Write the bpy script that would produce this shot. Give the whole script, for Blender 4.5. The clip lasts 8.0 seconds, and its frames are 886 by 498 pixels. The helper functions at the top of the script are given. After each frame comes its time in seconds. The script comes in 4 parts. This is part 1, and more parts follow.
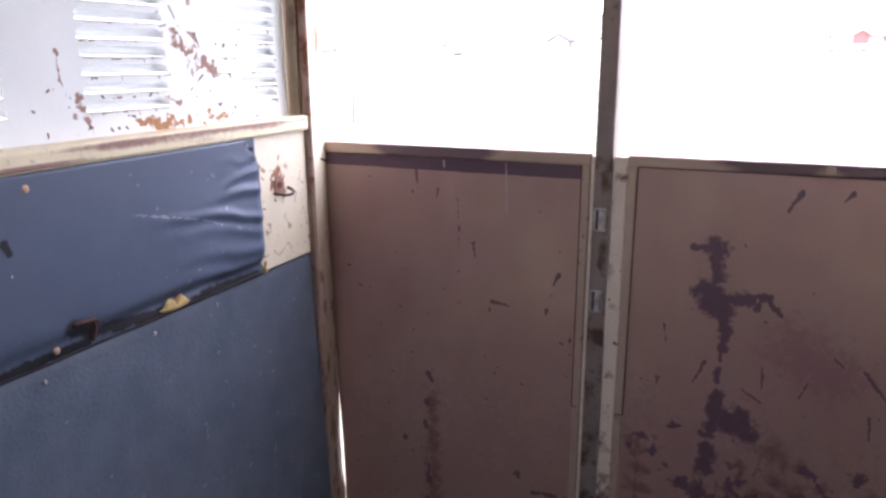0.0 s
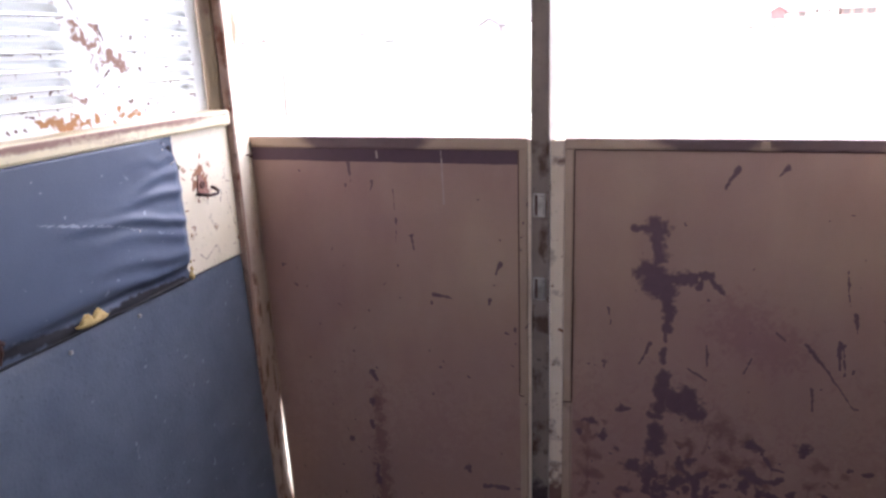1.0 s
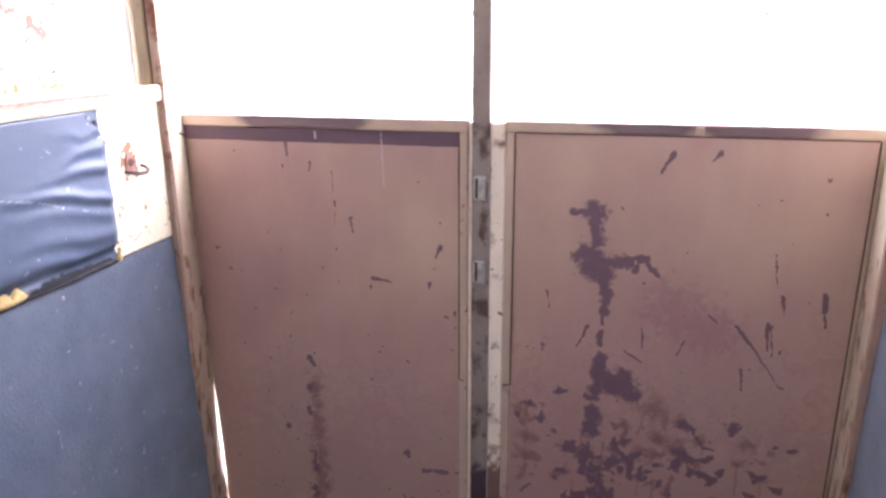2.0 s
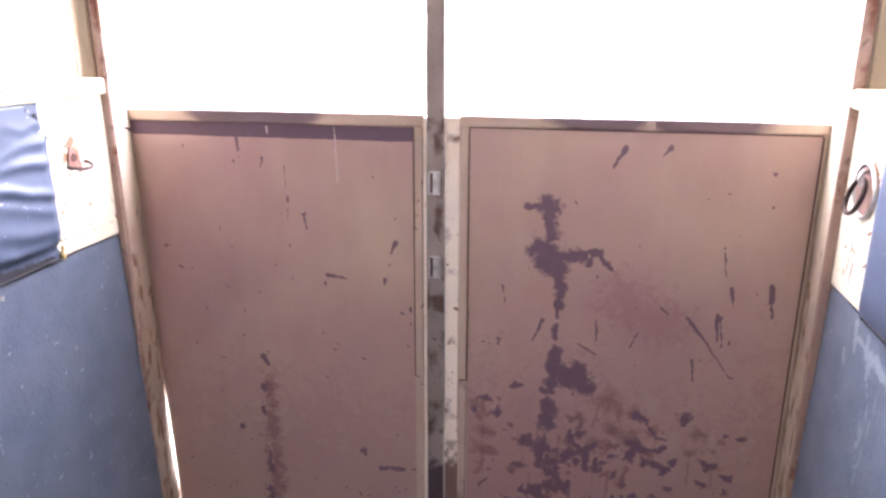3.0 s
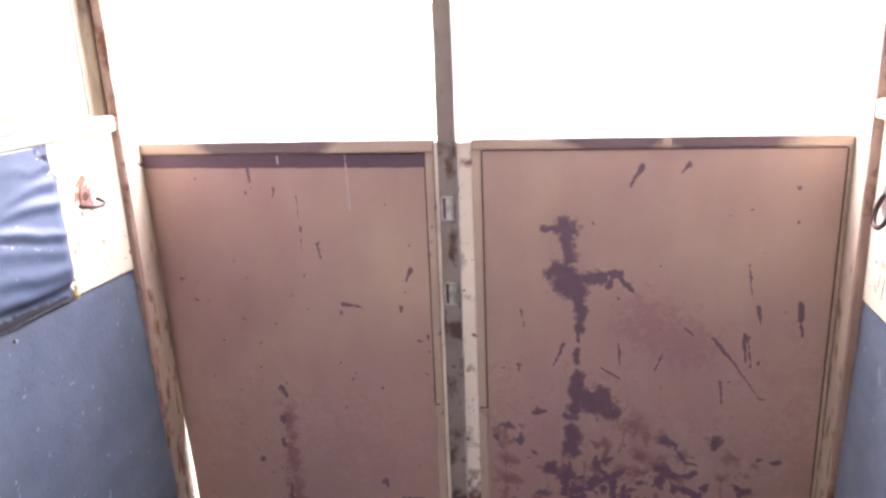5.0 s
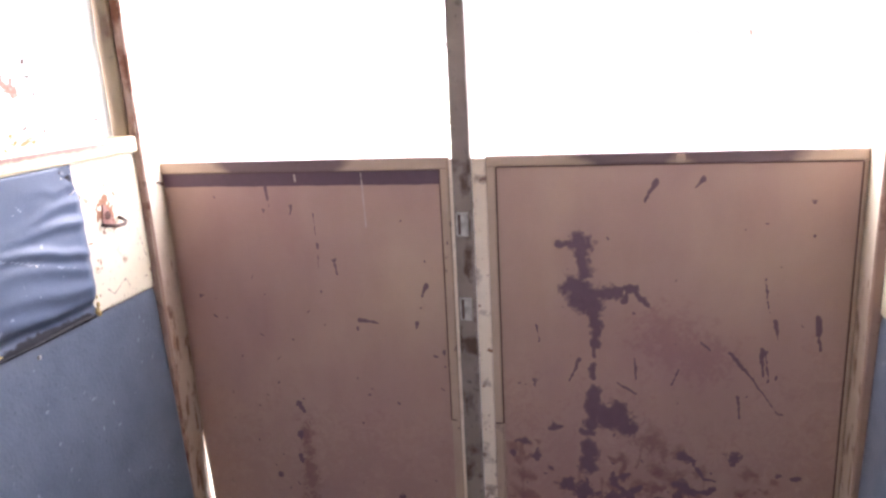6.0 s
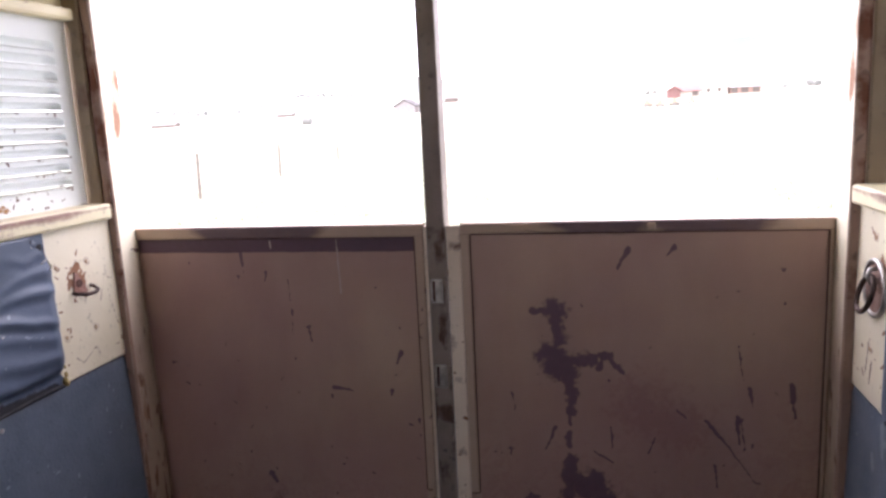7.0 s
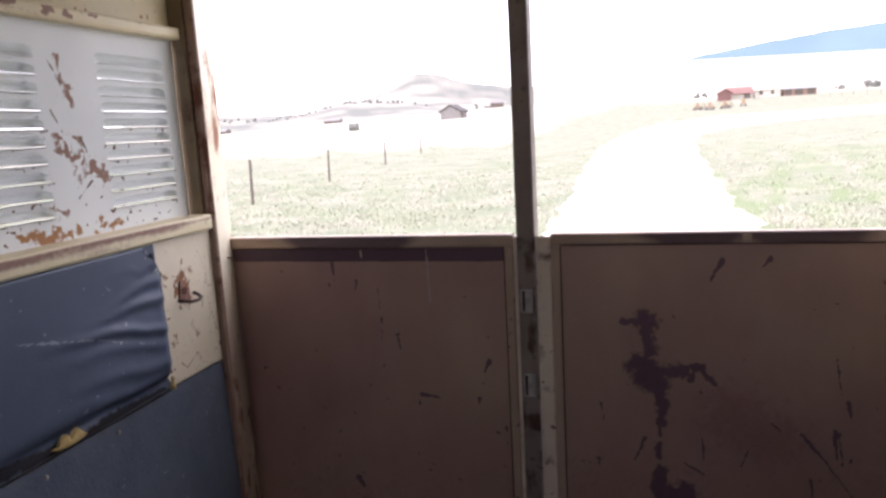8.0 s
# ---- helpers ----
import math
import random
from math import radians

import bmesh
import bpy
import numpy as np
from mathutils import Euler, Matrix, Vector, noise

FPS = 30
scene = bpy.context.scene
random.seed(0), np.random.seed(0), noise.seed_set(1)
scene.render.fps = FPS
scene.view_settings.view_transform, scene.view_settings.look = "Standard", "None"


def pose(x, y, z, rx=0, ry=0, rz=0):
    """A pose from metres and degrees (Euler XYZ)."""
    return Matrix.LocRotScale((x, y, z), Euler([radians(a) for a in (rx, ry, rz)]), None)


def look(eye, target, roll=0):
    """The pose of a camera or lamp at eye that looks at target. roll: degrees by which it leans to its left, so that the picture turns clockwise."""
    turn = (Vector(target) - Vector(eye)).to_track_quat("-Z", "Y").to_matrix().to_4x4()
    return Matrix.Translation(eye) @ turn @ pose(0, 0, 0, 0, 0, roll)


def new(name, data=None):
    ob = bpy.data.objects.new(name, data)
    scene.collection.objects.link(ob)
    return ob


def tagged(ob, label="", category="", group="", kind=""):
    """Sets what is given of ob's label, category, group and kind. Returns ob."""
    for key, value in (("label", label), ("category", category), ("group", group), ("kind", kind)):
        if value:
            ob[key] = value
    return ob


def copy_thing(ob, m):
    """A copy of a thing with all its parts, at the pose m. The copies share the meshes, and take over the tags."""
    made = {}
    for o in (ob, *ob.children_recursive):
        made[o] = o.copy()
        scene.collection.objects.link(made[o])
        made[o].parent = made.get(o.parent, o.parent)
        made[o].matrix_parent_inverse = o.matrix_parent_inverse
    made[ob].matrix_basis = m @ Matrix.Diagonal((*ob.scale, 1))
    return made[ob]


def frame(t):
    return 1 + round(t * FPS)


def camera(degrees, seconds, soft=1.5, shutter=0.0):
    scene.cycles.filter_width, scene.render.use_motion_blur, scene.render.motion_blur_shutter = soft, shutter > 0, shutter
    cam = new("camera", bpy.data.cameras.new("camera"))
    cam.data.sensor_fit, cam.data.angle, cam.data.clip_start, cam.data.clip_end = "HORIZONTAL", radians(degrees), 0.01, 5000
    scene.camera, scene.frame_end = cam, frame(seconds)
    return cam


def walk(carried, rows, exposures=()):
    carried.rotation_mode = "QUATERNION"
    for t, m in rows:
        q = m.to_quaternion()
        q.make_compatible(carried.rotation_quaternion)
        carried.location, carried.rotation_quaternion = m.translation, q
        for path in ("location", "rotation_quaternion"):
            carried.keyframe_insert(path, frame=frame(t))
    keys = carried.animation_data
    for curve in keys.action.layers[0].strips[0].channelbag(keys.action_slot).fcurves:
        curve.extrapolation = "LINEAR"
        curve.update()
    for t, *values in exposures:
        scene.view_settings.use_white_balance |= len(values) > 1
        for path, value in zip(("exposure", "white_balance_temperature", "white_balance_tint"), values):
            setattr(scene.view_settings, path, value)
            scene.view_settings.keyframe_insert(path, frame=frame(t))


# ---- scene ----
cam = camera(63.0, 8.0, soft=2.7)
PATH = [
    (0, (0.338, -1.592, 1.507), (-0.449, 0.175, 0.998), -0.3),
    (0.5, (0.304, -1.58, 1.5), (-0.316, 0.258, 1.011), 1.0),
    (1, (0.325, -1.534, 1.503), (-0.311, 0.282, 0.958), -2.1),
    (1.5, (0.322, -1.545, 1.465), (-0.249, 0.288, 0.906), -1.9),
    (2, (0.32, -1.527, 1.478), (-0.153, 0.331, 0.91), -0.4),
    (2.2, (0.322, -1.526, 1.477), (-0.122, 0.343, 0.920), 0.4),
    (3.3, (0.322, -1.519, 1.469), (-0.009, 0.367, 0.890), 0.2),
    (3.5, (0.321, -1.518, 1.468), (0.001, 0.37, 0.889), 0.5),
    (4, (0.331, -1.528, 1.471), (-0.011, 0.367, 0.932), -1.4),
    (4.5, (0.33, -1.483, 1.486), (-0.048, 0.404, 0.941), -0.4),
    (4.7, (0.333, -1.482, 1.486), (-0.067, 0.401, 0.945), -2.0),
    (5.8, (0.342, -1.489, 1.489), (-0.137, 0.386, 0.984), -1.9),
    (6, (0.344, -1.493, 1.49), (-0.129, 0.388, 0.999), -3.0),
    (6.5, (0.333, -1.52, 1.508), (-0.094, 0.395, 1.119), -3.6),
    (7, (0.369, -1.484, 1.518), (-0.067, 0.436, 1.169), -2.8),
    (7.5, (0.315, -1.491, 1.506), (-0.131, 0.43, 1.176), -3.5),
    (8, (0.28, -1.528, 1.538), (-0.276, 0.365, 1.209), -3.2),
]
EXPO = [(0, 2.53, 6080, 29), (0.5, 2.47, 6100, 29), (1, 2.68, 6120, 29), (1.5, 3.3, 6150, 29), (2, 3.85, 6230, 30), (3.5, 4.07, 6300, 31), (4, 4.03, 6350, 30),
        (4.5, 4.05, 6350, 30), (6, 3.57, 6390, 28), (6.5, 2.95, 6390, 27), (7, 2.05, 6390, 27), (7.5, 1.46, 6440, 26), (8, 1.22, 6490, 26)]
walk(cam, [(t, look(eye, target, roll)) for t, eye, target, roll in PATH], EXPO)

# ---- world and sun ----
SUN_EL, SUN_AZ = 48.0, 250.0
world = bpy.data.worlds.new("sky")
scene.world = world
world.use_nodes = True
wn, wl = world.node_tree.nodes, world.node_tree.links
sky = wn.new("ShaderNodeTexSky")
sky.sky_type, sky.sun_disc = "NISHITA", False
sky.sun_elevation, sky.sun_rotation = radians(SUN_EL), radians(SUN_AZ)
cloud = wn.new("ShaderNodeMix")
cloud.data_type = "RGBA"
cloud.inputs[0].default_value = 0.75
wl.new(sky.outputs[0], cloud.inputs[6])
cloud.inputs[7].default_value = (14.0, 14.3, 14.8, 1)
wl.new(cloud.outputs[2], wn["Background"].inputs[0])
wn["Background"].inputs[1].default_value = 0.14
sun = new("sun", bpy.data.lights.new("sun", "SUN"))
sun.data.energy, sun.data.angle, sun.data.color = 1.2, radians(3.0), (1.0, 0.94, 0.85)
sa, se = radians(SUN_AZ), radians(SUN_EL)
sun.matrix_world = look((0, 0, 30), (-math.sin(sa) * math.cos(se), -math.cos(sa) * math.cos(se), 30 - math.sin(se)))


# ---- materials ----
def mat(name, a, b=None, rough=0.6, metal=0.0, big=1.5, fine=60.0, bump=0.15, masks=(), stretch=(1, 1, 1), grit=0.0, spec=0.5):
    """Two-scale painted or worn surface. masks: (attribute, colour, roughness) for stains and wear."""
    m = bpy.data.materials.new(name)
    m.use_nodes = True
    n, l = m.node_tree.nodes, m.node_tree.links
    p = n["Principled BSDF"]
    p.inputs["Metallic"].default_value = metal
    p.inputs["Specular IOR Level"].default_value = spec
    co = n.new("ShaderNodeTexCoord")
    mp = n.new("ShaderNodeMapping")
    mp.inputs["Scale"].default_value = stretch
    l.new(co.outputs["Object"], mp.inputs[0])

    def noise_at(scale, detail):
        t = n.new("ShaderNodeTexNoise")
        t.inputs["Scale"].default_value, t.inputs["Detail"].default_value = scale, detail
        l.new(mp.outputs[0], t.inputs[0])
        return t.outputs[0]

    def ramp(x, lo, hi):
        r = n.new("ShaderNodeMapRange")
        r.inputs[1].default_value, r.inputs[2].default_value = lo, hi
        l.new(x, r.inputs[0])
        return r.outputs[0]

    def mix(f, x, y):
        k = n.new("ShaderNodeMix")
        k.data_type = "RGBA"
        l.new(f, k.inputs[0])
        for v, i in ((x, 6), (y, 7)):
            if isinstance(v, tuple):
                k.inputs[i].default_value = (*v, 1)
            else:
                l.new(v, k.inputs[i])
        return k.outputs[2]

    def fmix(f, x, y):
        k = n.new("ShaderNodeMix")
        l.new(f, k.inputs[0])
        for v, i in ((x, 2), (y, 3)):
            if isinstance(v, (int, float)):
                k.inputs[i].default_value = v
            else:
                l.new(v, k.inputs[i])
        return k.outputs[0]

    b = b or tuple(c * 0.8 for c in a)
    n1, n2 = noise_at(big, 5), noise_at(fine, 4)
    col = mix(ramp(n1, 0.35, 0.68), a, b)
    if grit:
        col = mix(ramp(n2, 0.62, 0.74 if grit < 1 else 0.64), col, tuple(c * (1 - 0.5 * min(grit, 1)) for c in b))
    rgh = fmix(n1, rough - 0.08, rough + 0.08)
    for attr, colour, rg, *soft in masks:
        at = n.new("ShaderNodeAttribute")
        at.attribute_name = attr
        jig = n.new("ShaderNodeMath")
        jig.operation = "MULTIPLY_ADD"
        l.new(noise_at(110, 3), jig.inputs[0])
        jig.inputs[1].default_value = 0.3
        l.new(at.outputs["Fac"], jig.inputs[2])
        f = at.outputs["Fac"] if soft else ramp(jig.outputs[0], 0.50, 0.76)
        dark = mix(n2, colour, tuple(c * 0.7 for c in colour))
        col = mix(f, col, dark)
        rgh = fmix(f, rgh, rg)
    l.new(col, p.inputs["Base Color"])
    l.new(rgh, p.inputs["Roughness"])
    bp = n.new("ShaderNodeBump")
    bp.inputs["Strength"].default_value, bp.inputs["Distance"].default_value = bump, 0.003
    l.new(n2, bp.inputs["Height"])
    l.new(bp.outputs[0], p.inputs["Normal"])
    return m


PURPLE, MAROON, RUST = (0.152, 0.085, 0.112), (0.108, 0.056, 0.078), (0.32, 0.15, 0.08)
M_DOOR = mat("door_paint", (0.424, 0.300, 0.224), (0.380, 0.234, 0.208), 0.5, big=1.5, bump=0.12,
             masks=(("grime_and_flare", (0.275, 0.118, 0.137), 0.6, 1), ("drip", (0.16, 0.062, 0.068), 0.5, 1), ("stain", PURPLE, 0.55), ("band", MAROON, 0.5), ("pale", (0.5, 0.40, 0.36), 0.6)))
M_TAN = mat("tan_paint", (0.45, 0.33, 0.245), (0.39, 0.28, 0.21), 0.5, big=6, masks=(("wear", (0.115, 0.066, 0.09), 0.55, 1), ("stain", PURPLE, 0.55), ("rust", RUST, 0.8)))
M_GROOVE = mat("dark_groove_fill", (0.10, 0.05, 0.045), None, 0.8)
M_OLIVE = mat("olive_tan_paint", (0.25, 0.185, 0.115), (0.20, 0.145, 0.09), 0.55, big=9, grit=0.7, masks=(("rust", (0.17, 0.10, 0.07), 0.85),))
M_POST = mat("olive_steel", (0.235, 0.19, 0.165), (0.18, 0.14, 0.12), 0.55, big=14, grit=0.9, masks=(("rust", (0.09, 0.05, 0.035), 0.8), ("smudge", (0.06, 0.034, 0.042), 0.7)))
M_JAMB = mat("brown_steel", (0.33, 0.215, 0.165), (0.25, 0.155, 0.118), 0.55, big=9, grit=0.9, masks=(("rust", (0.16, 0.055, 0.03), 0.85),))
M_UPPER = mat("yellowed_cream_paint", (0.70, 0.61, 0.40), (0.62, 0.53, 0.33), 0.5, big=5, grit=0.5, masks=(("rust", RUST, 0.85),))
M_CREAM = mat("cream_paint", (0.78, 0.71, 0.55), (0.71, 0.635, 0.47), 0.45, big=7, grit=0.5, masks=(("door_shade", (0.44, 0.32, 0.25), 0.7, 1), ("rust", RUST, 0.85), ("stain", (0.22, 0.12, 0.08), 0.8)))
M_STRIP = mat("pinkish_cream_paint", (0.80, 0.695, 0.58), (0.71, 0.60, 0.485), 0.5, big=7, grit=0.5, masks=(("rust", RUST, 0.85), ("stain", (0.20, 0.11, 0.09), 0.8)))
M_RAIL = mat("cream_rail_paint", (0.77, 0.68, 0.46), (0.69, 0.60, 0.39), 0.45, big=7, grit=0.5, masks=(("rust", (0.38, 0.24, 0.19), 0.85),))
M_WHITE = mat("white_paint", (0.80, 0.83, 0.815), (0.73, 0.76, 0.75), 0.4, big=5, masks=(("rust", (0.37, 0.225, 0.17), 0.85), ("flake", (0.16, 0.085, 0.065), 0.85), ("orange", (0.45, 0.23, 0.10), 0.85), ("stain", (0.30, 0.28, 0.26), 0.7)))
M_VINYL = mat("blue_vinyl", (0.088, 0.115, 0.168), (0.067, 0.090, 0.136), 0.46, big=4, fine=260, bump=0.12, spec=0.42, masks=(("pale", (0.25, 0.28, 0.34), 0.6), ("tear_and_shade", (0.02, 0.02, 0.025), 0.9)))
M_KICK = mat("blue_rubber_sheet", (0.122, 0.150, 0.194), (0.092, 0.119, 0.160), 0.42, big=14, fine=150, bump=0.34, grit=0.6, masks=(("pale", (0.27, 0.32, 0.36), 0.6),))
M_PAD_SHADOW = mat("pad_shadow_dark", (0.02, 0.021, 0.027), (0.035, 0.033, 0.036), 0.85, big=60, fine=250, bump=0.5)
M_FOAM = mat("yellow_foam", (0.55, 0.41, 0.17), (0.42, 0.30, 0.12), 0.9, big=40, fine=300, bump=0.6)
M_RUSTY = mat("rusty_iron", (0.13, 0.06, 0.04), (0.07, 0.035, 0.03), 0.7, 0.4, big=40, fine=200, bump=0.4)
M_WORN = mat("worn_plate", (0.33, 0.22, 0.18), (0.22, 0.12, 0.09), 0.6, 0.2, big=30, fine=150, bump=0.3)
M_TAB = mat("flaking_rust_tab", (0.36, 0.20, 0.16), (0.24, 0.11, 0.08), 0.75, 0.1, big=70, fine=220, bump=0.5)
M_RIVET = mat("rusty_painted_rivet", (0.55, 0.42, 0.28), (0.36, 0.2, 0.11), 0.6, big=120, fine=300)
M_IRON = mat("dark_iron", (0.06, 0.045, 0.04), (0.10, 0.06, 0.05), 0.45, 0.7, big=40, fine=200)
M_STEEL = mat("bright_steel", (0.56, 0.54, 0.50), (0.33, 0.31, 0.28), 0.35, 0.75, big=60, fine=300)
M_PLAIN = mat("pale_lining", (0.62, 0.58, 0.50), (0.54, 0.5, 0.42), 0.7, big=3)
M_FLOOR = mat("dark_unseen_floor", (0.09, 0.08, 0.07), (0.06, 0.055, 0.05), 0.85, big=3, stretch=(6, 1, 1))


# ---- mesh helpers ----
def part(name, bm, material, parent=None, label=""):
    me = bpy.data.meshes.new(name)
    bm.to_mesh(me)
    bm.free()
    me.materials.append(material)
    ob = new(name, me)
    ob.parent = parent
    return tagged(ob, label)


def thing(name, label, category, at=(0, 0, 0), group="", kind=""):
    ob = new(name)
    ob.location = at
    return tagged(ob, label, category, group, kind)


def box(bm, x0, x1, y0, y1, z0, z1, bevel=0.0, seg=2):
    r = bmesh.ops.create_cube(bm, size=1)
    bmesh.ops.scale(bm, vec=(x1 - x0, y1 - y0, z1 - z0), verts=r["verts"])
    bmesh.ops.translate(bm, vec=((x0 + x1) / 2, (y0 + y1) / 2, (z0 + z1) / 2), verts=r["verts"])
    if bevel:
        bmesh.ops.bevel(bm, geom=list({e for v in r["verts"] for e in v.link_edges}), offset=bevel, segments=seg, affect="EDGES", profile=0.5)
    return bm


def boxpart(name, dims, material, parent=None, label="", bevel=0.002):
    return part(name, box(bmesh.new(), *dims, bevel), material, parent, label)


LATTICE = np.random.default_rng(7).random((256, 256))


def vnoise(x, y, scale, seed=0):
    x, y = x * scale + seed * 17.3, y * scale + seed * 5.9
    i, j = np.floor(x).astype(int), np.floor(y).astype(int)
    f, g = x - i, y - j
    f, g = f * f * (3 - 2 * f), g * g * (3 - 2 * g)
    q = lambda a, b: LATTICE[a % 256, b % 256]
    return (q(i, j) * (1 - f) + q(i + 1, j) * f) * (1 - g) + (q(i, j + 1) * (1 - f) + q(i + 1, j + 1) * f) * g


def fbm(x, y, scale, seed=0, octaves=4):
    return sum(vnoise(x, y, scale * 2 ** o, seed + o) * 0.5 ** o for o in range(octaves)) / (2 - 0.5 ** (octaves - 1))


def strokes(u, v, rows, rag=0.5, seed=3, warp=0.0, taper=0.0):
    """1 inside the strokes (u0, v0, u1, v1, radius), falling to 0 outside, with a ragged, bent and tapered outline."""
    out = np.zeros_like(u)
    if warp:
        u, v = u + warp * 2 * (fbm(u, v, 45, seed + 2, 3) - 0.5), v + warp * 2 * (fbm(u, v, 45, seed + 5, 3) - 0.5)
    wob = (fbm(u, v, 70, seed) - 0.5) * 2 + (fbm(u, v, 170, seed + 7, 2) - 0.5) * 1.3
    for u0, v0, u1, v1, w in rows:
        du, dv = u1 - u0, v1 - v0
        t = np.clip(((u - u0) * du + (v - v0) * dv) / max(du * du + dv * dv, 1e-9), 0, 1)
        d = np.hypot(u - u0 - t * du, v - v0 - t * dv) / (w * (1 + 0.4 * taper - taper * t))
        out = np.maximum(out, np.clip(1.25 - 0.62 * d + rag * wob, 0, 1))
    return out * 0.75


def sheet(name, material, parent, origin, U, V, lu, lv, res, bulge=None, masks=None, hole=None, skirt=0.006, label="", smooth=True):
    """A thin sheet from origin along unit vectors U and V, folded back at its rim; bulge(u, v) lifts it along U x V."""
    nu, nv = max(int(lu / res), 2), max(int(lv / res), 2)
    us, vs = np.linspace(0, lu, nu + 1), np.linspace(0, lv, nv + 1)
    us, vs = np.r_[us[0], us, us[-1]], np.r_[vs[0], vs, vs[-1]]
    u, v = np.meshgrid(us, vs, indexing="ij")
    h = bulge(u, v) if bulge else np.zeros_like(u)
    rim = np.zeros_like(u)
    rim[0], rim[-1], rim[:, 0], rim[:, -1] = 1, 1, 1, 1
    h = np.where(rim > 0, h - skirt, h)
    o, U, V = np.array(origin), np.array(U, float), np.array(V, float)
    N = np.cross(U, V)
    co = o + u[..., None] * U + v[..., None] * V + h[..., None] * N
    a, b = u.shape
    idx = np.arange(a * b).reshape(a, b)
    quads = np.stack([idx[:-1, :-1], idx[1:, :-1], idx[1:, 1:], idx[:-1, 1:]], -1).reshape(-1, 4)
    if hole:
        um, vm = (u[:-1, :-1] + u[1:, 1:]) / 2, (v[:-1, :-1] + v[1:, 1:]) / 2
        quads = quads[~hole(um, vm).ravel()]
    me = bpy.data.meshes.new(name)
    me.vertices.add(a * b)
    me.vertices.foreach_set("co", co.ravel())
    me.loops.add(quads.size)
    me.loops.foreach_set("vertex_index", quads.ravel())
    me.polygons.add(len(quads))
    me.polygons.foreach_set("loop_start", np.arange(len(quads)) * 4)
    if smooth:
        me.polygons.foreach_set("use_smooth", np.ones(len(quads), bool))
    me.update(calc_edges=True)
    for key, f in (masks or {}).items():
        at = me.attributes.new(key, "FLOAT", "POINT")
        at.data.foreach_set("value", np.broadcast_to(f(u, v), u.shape).ravel().astype(np.float32))
    me.materials.append(material)
    ob = new(name, me)
    ob.parent = parent
    return tagged(ob, label)


def tube(bm, pts, r, seg=8, closed=False):
    """A round bar along pts."""
    pts = [Vector(p) for p in pts]
    n, rings = len(pts), []
    for i, p in enumerate(pts):
        d = (pts[(i + 1) % n] - pts[i - 1]) if closed else pts[min(i + 1, n - 1)] - pts[max(i - 1, 0)]
        q = d.to_track_quat("Z", "Y")
        rings.append([bm.verts.new(p + q @ Vector((r * math.cos(k * math.tau / seg), r * math.sin(k * math.tau / seg), 0))) for k in range(seg)])
    for i in range(n if closed else n - 1):
        A, B = rings[i], rings[(i + 1) % n]
        off = min(range(seg), key=lambda o: (A[0].co - B[o].co).length)
        for k in range(seg):
            f = bm.faces.new((A[k], A[(k + 1) % seg], B[(k + 1 + off) % seg], B[(k + off) % seg]))
            f.smooth = True
    if not closed:
        bm.faces.new(rings[0][::-1])
        bm.faces.new(rings[-1])
    return bm


# ---- trailer shell ----
XL, XR, FRONT, TOP = -0.679, 0.801, -2.4, 2.03
# floor out of view, kept dark so less light bounces onto the doors
tagged(boxpart("floor", (XL - 0.06, XR + 0.06, FRONT - 0.05, 0.05, -0.5, 0.0), M_FLOOR, bevel=0), "unseen floor of the horse trailer, kept dark to dim the doors", "floor", kind="structure")
tagged(boxpart("ceiling", (XL - 0.06, XR + 0.06, FRONT - 0.05, 0.06, TOP, TOP + 0.04), M_PLAIN, bevel=0), "pale painted roof lining of the trailer", "ceiling", kind="structure")
bm = bmesh.new()
# unseen opening, added to let light in on the doors
WX0, WX1, WZ0, WZ1 = -0.46, 0.20, 1.50, 1.83
for d in ((XL, XR, 0.0, WZ0), (XL, XR, WZ1, TOP), (XL, WX0, WZ0, WZ1), (WX1, XR, WZ0, WZ1)):
    box(bm, d[0], d[1], FRONT - 0.04, FRONT, d[2], d[3])
wall_front = tagged(part("wall_front", bm, M_PLAIN), "pale painted front wall with an unseen opening added for light", "wall", kind="structure")
# unseen dark sheet, added to cut the light bounced onto the lower doors
boxpart("light_cut_sheet", (XL + 0.01, XR - 0.01, FRONT + 0.001, FRONT + 0.008, 0.01, 1.34), M_KICK, wall_front, "unseen dark sheet added to dim the lower doors")


def side_wall(name, x, s):
    """The wall shell, with the opening for the louvred panel. s: 1 where the inside lies towards +x."""
    bm = bmesh.new()
    for y0, y1, z0, z1, d in ((FRONT, -0.124, 0.0, 1.36, 0.0), (FRONT, -0.124, 1.76, TOP, 0.028), (FRONT, -1.42, 1.36, 1.76, 0.0)):
        box(bm, min(x - (0.012 + d) * s, x - 0.05 * s), max(x - (0.012 + d) * s, x - 0.05 * s), y0, y1, z0, z1)
    return tagged(part(name, bm, M_PLAIN), "cream painted steel side wall of the trailer", "wall", kind="structure")


side_wall("wall_left", XL, 1)
side_wall("wall_right", XR, -1)

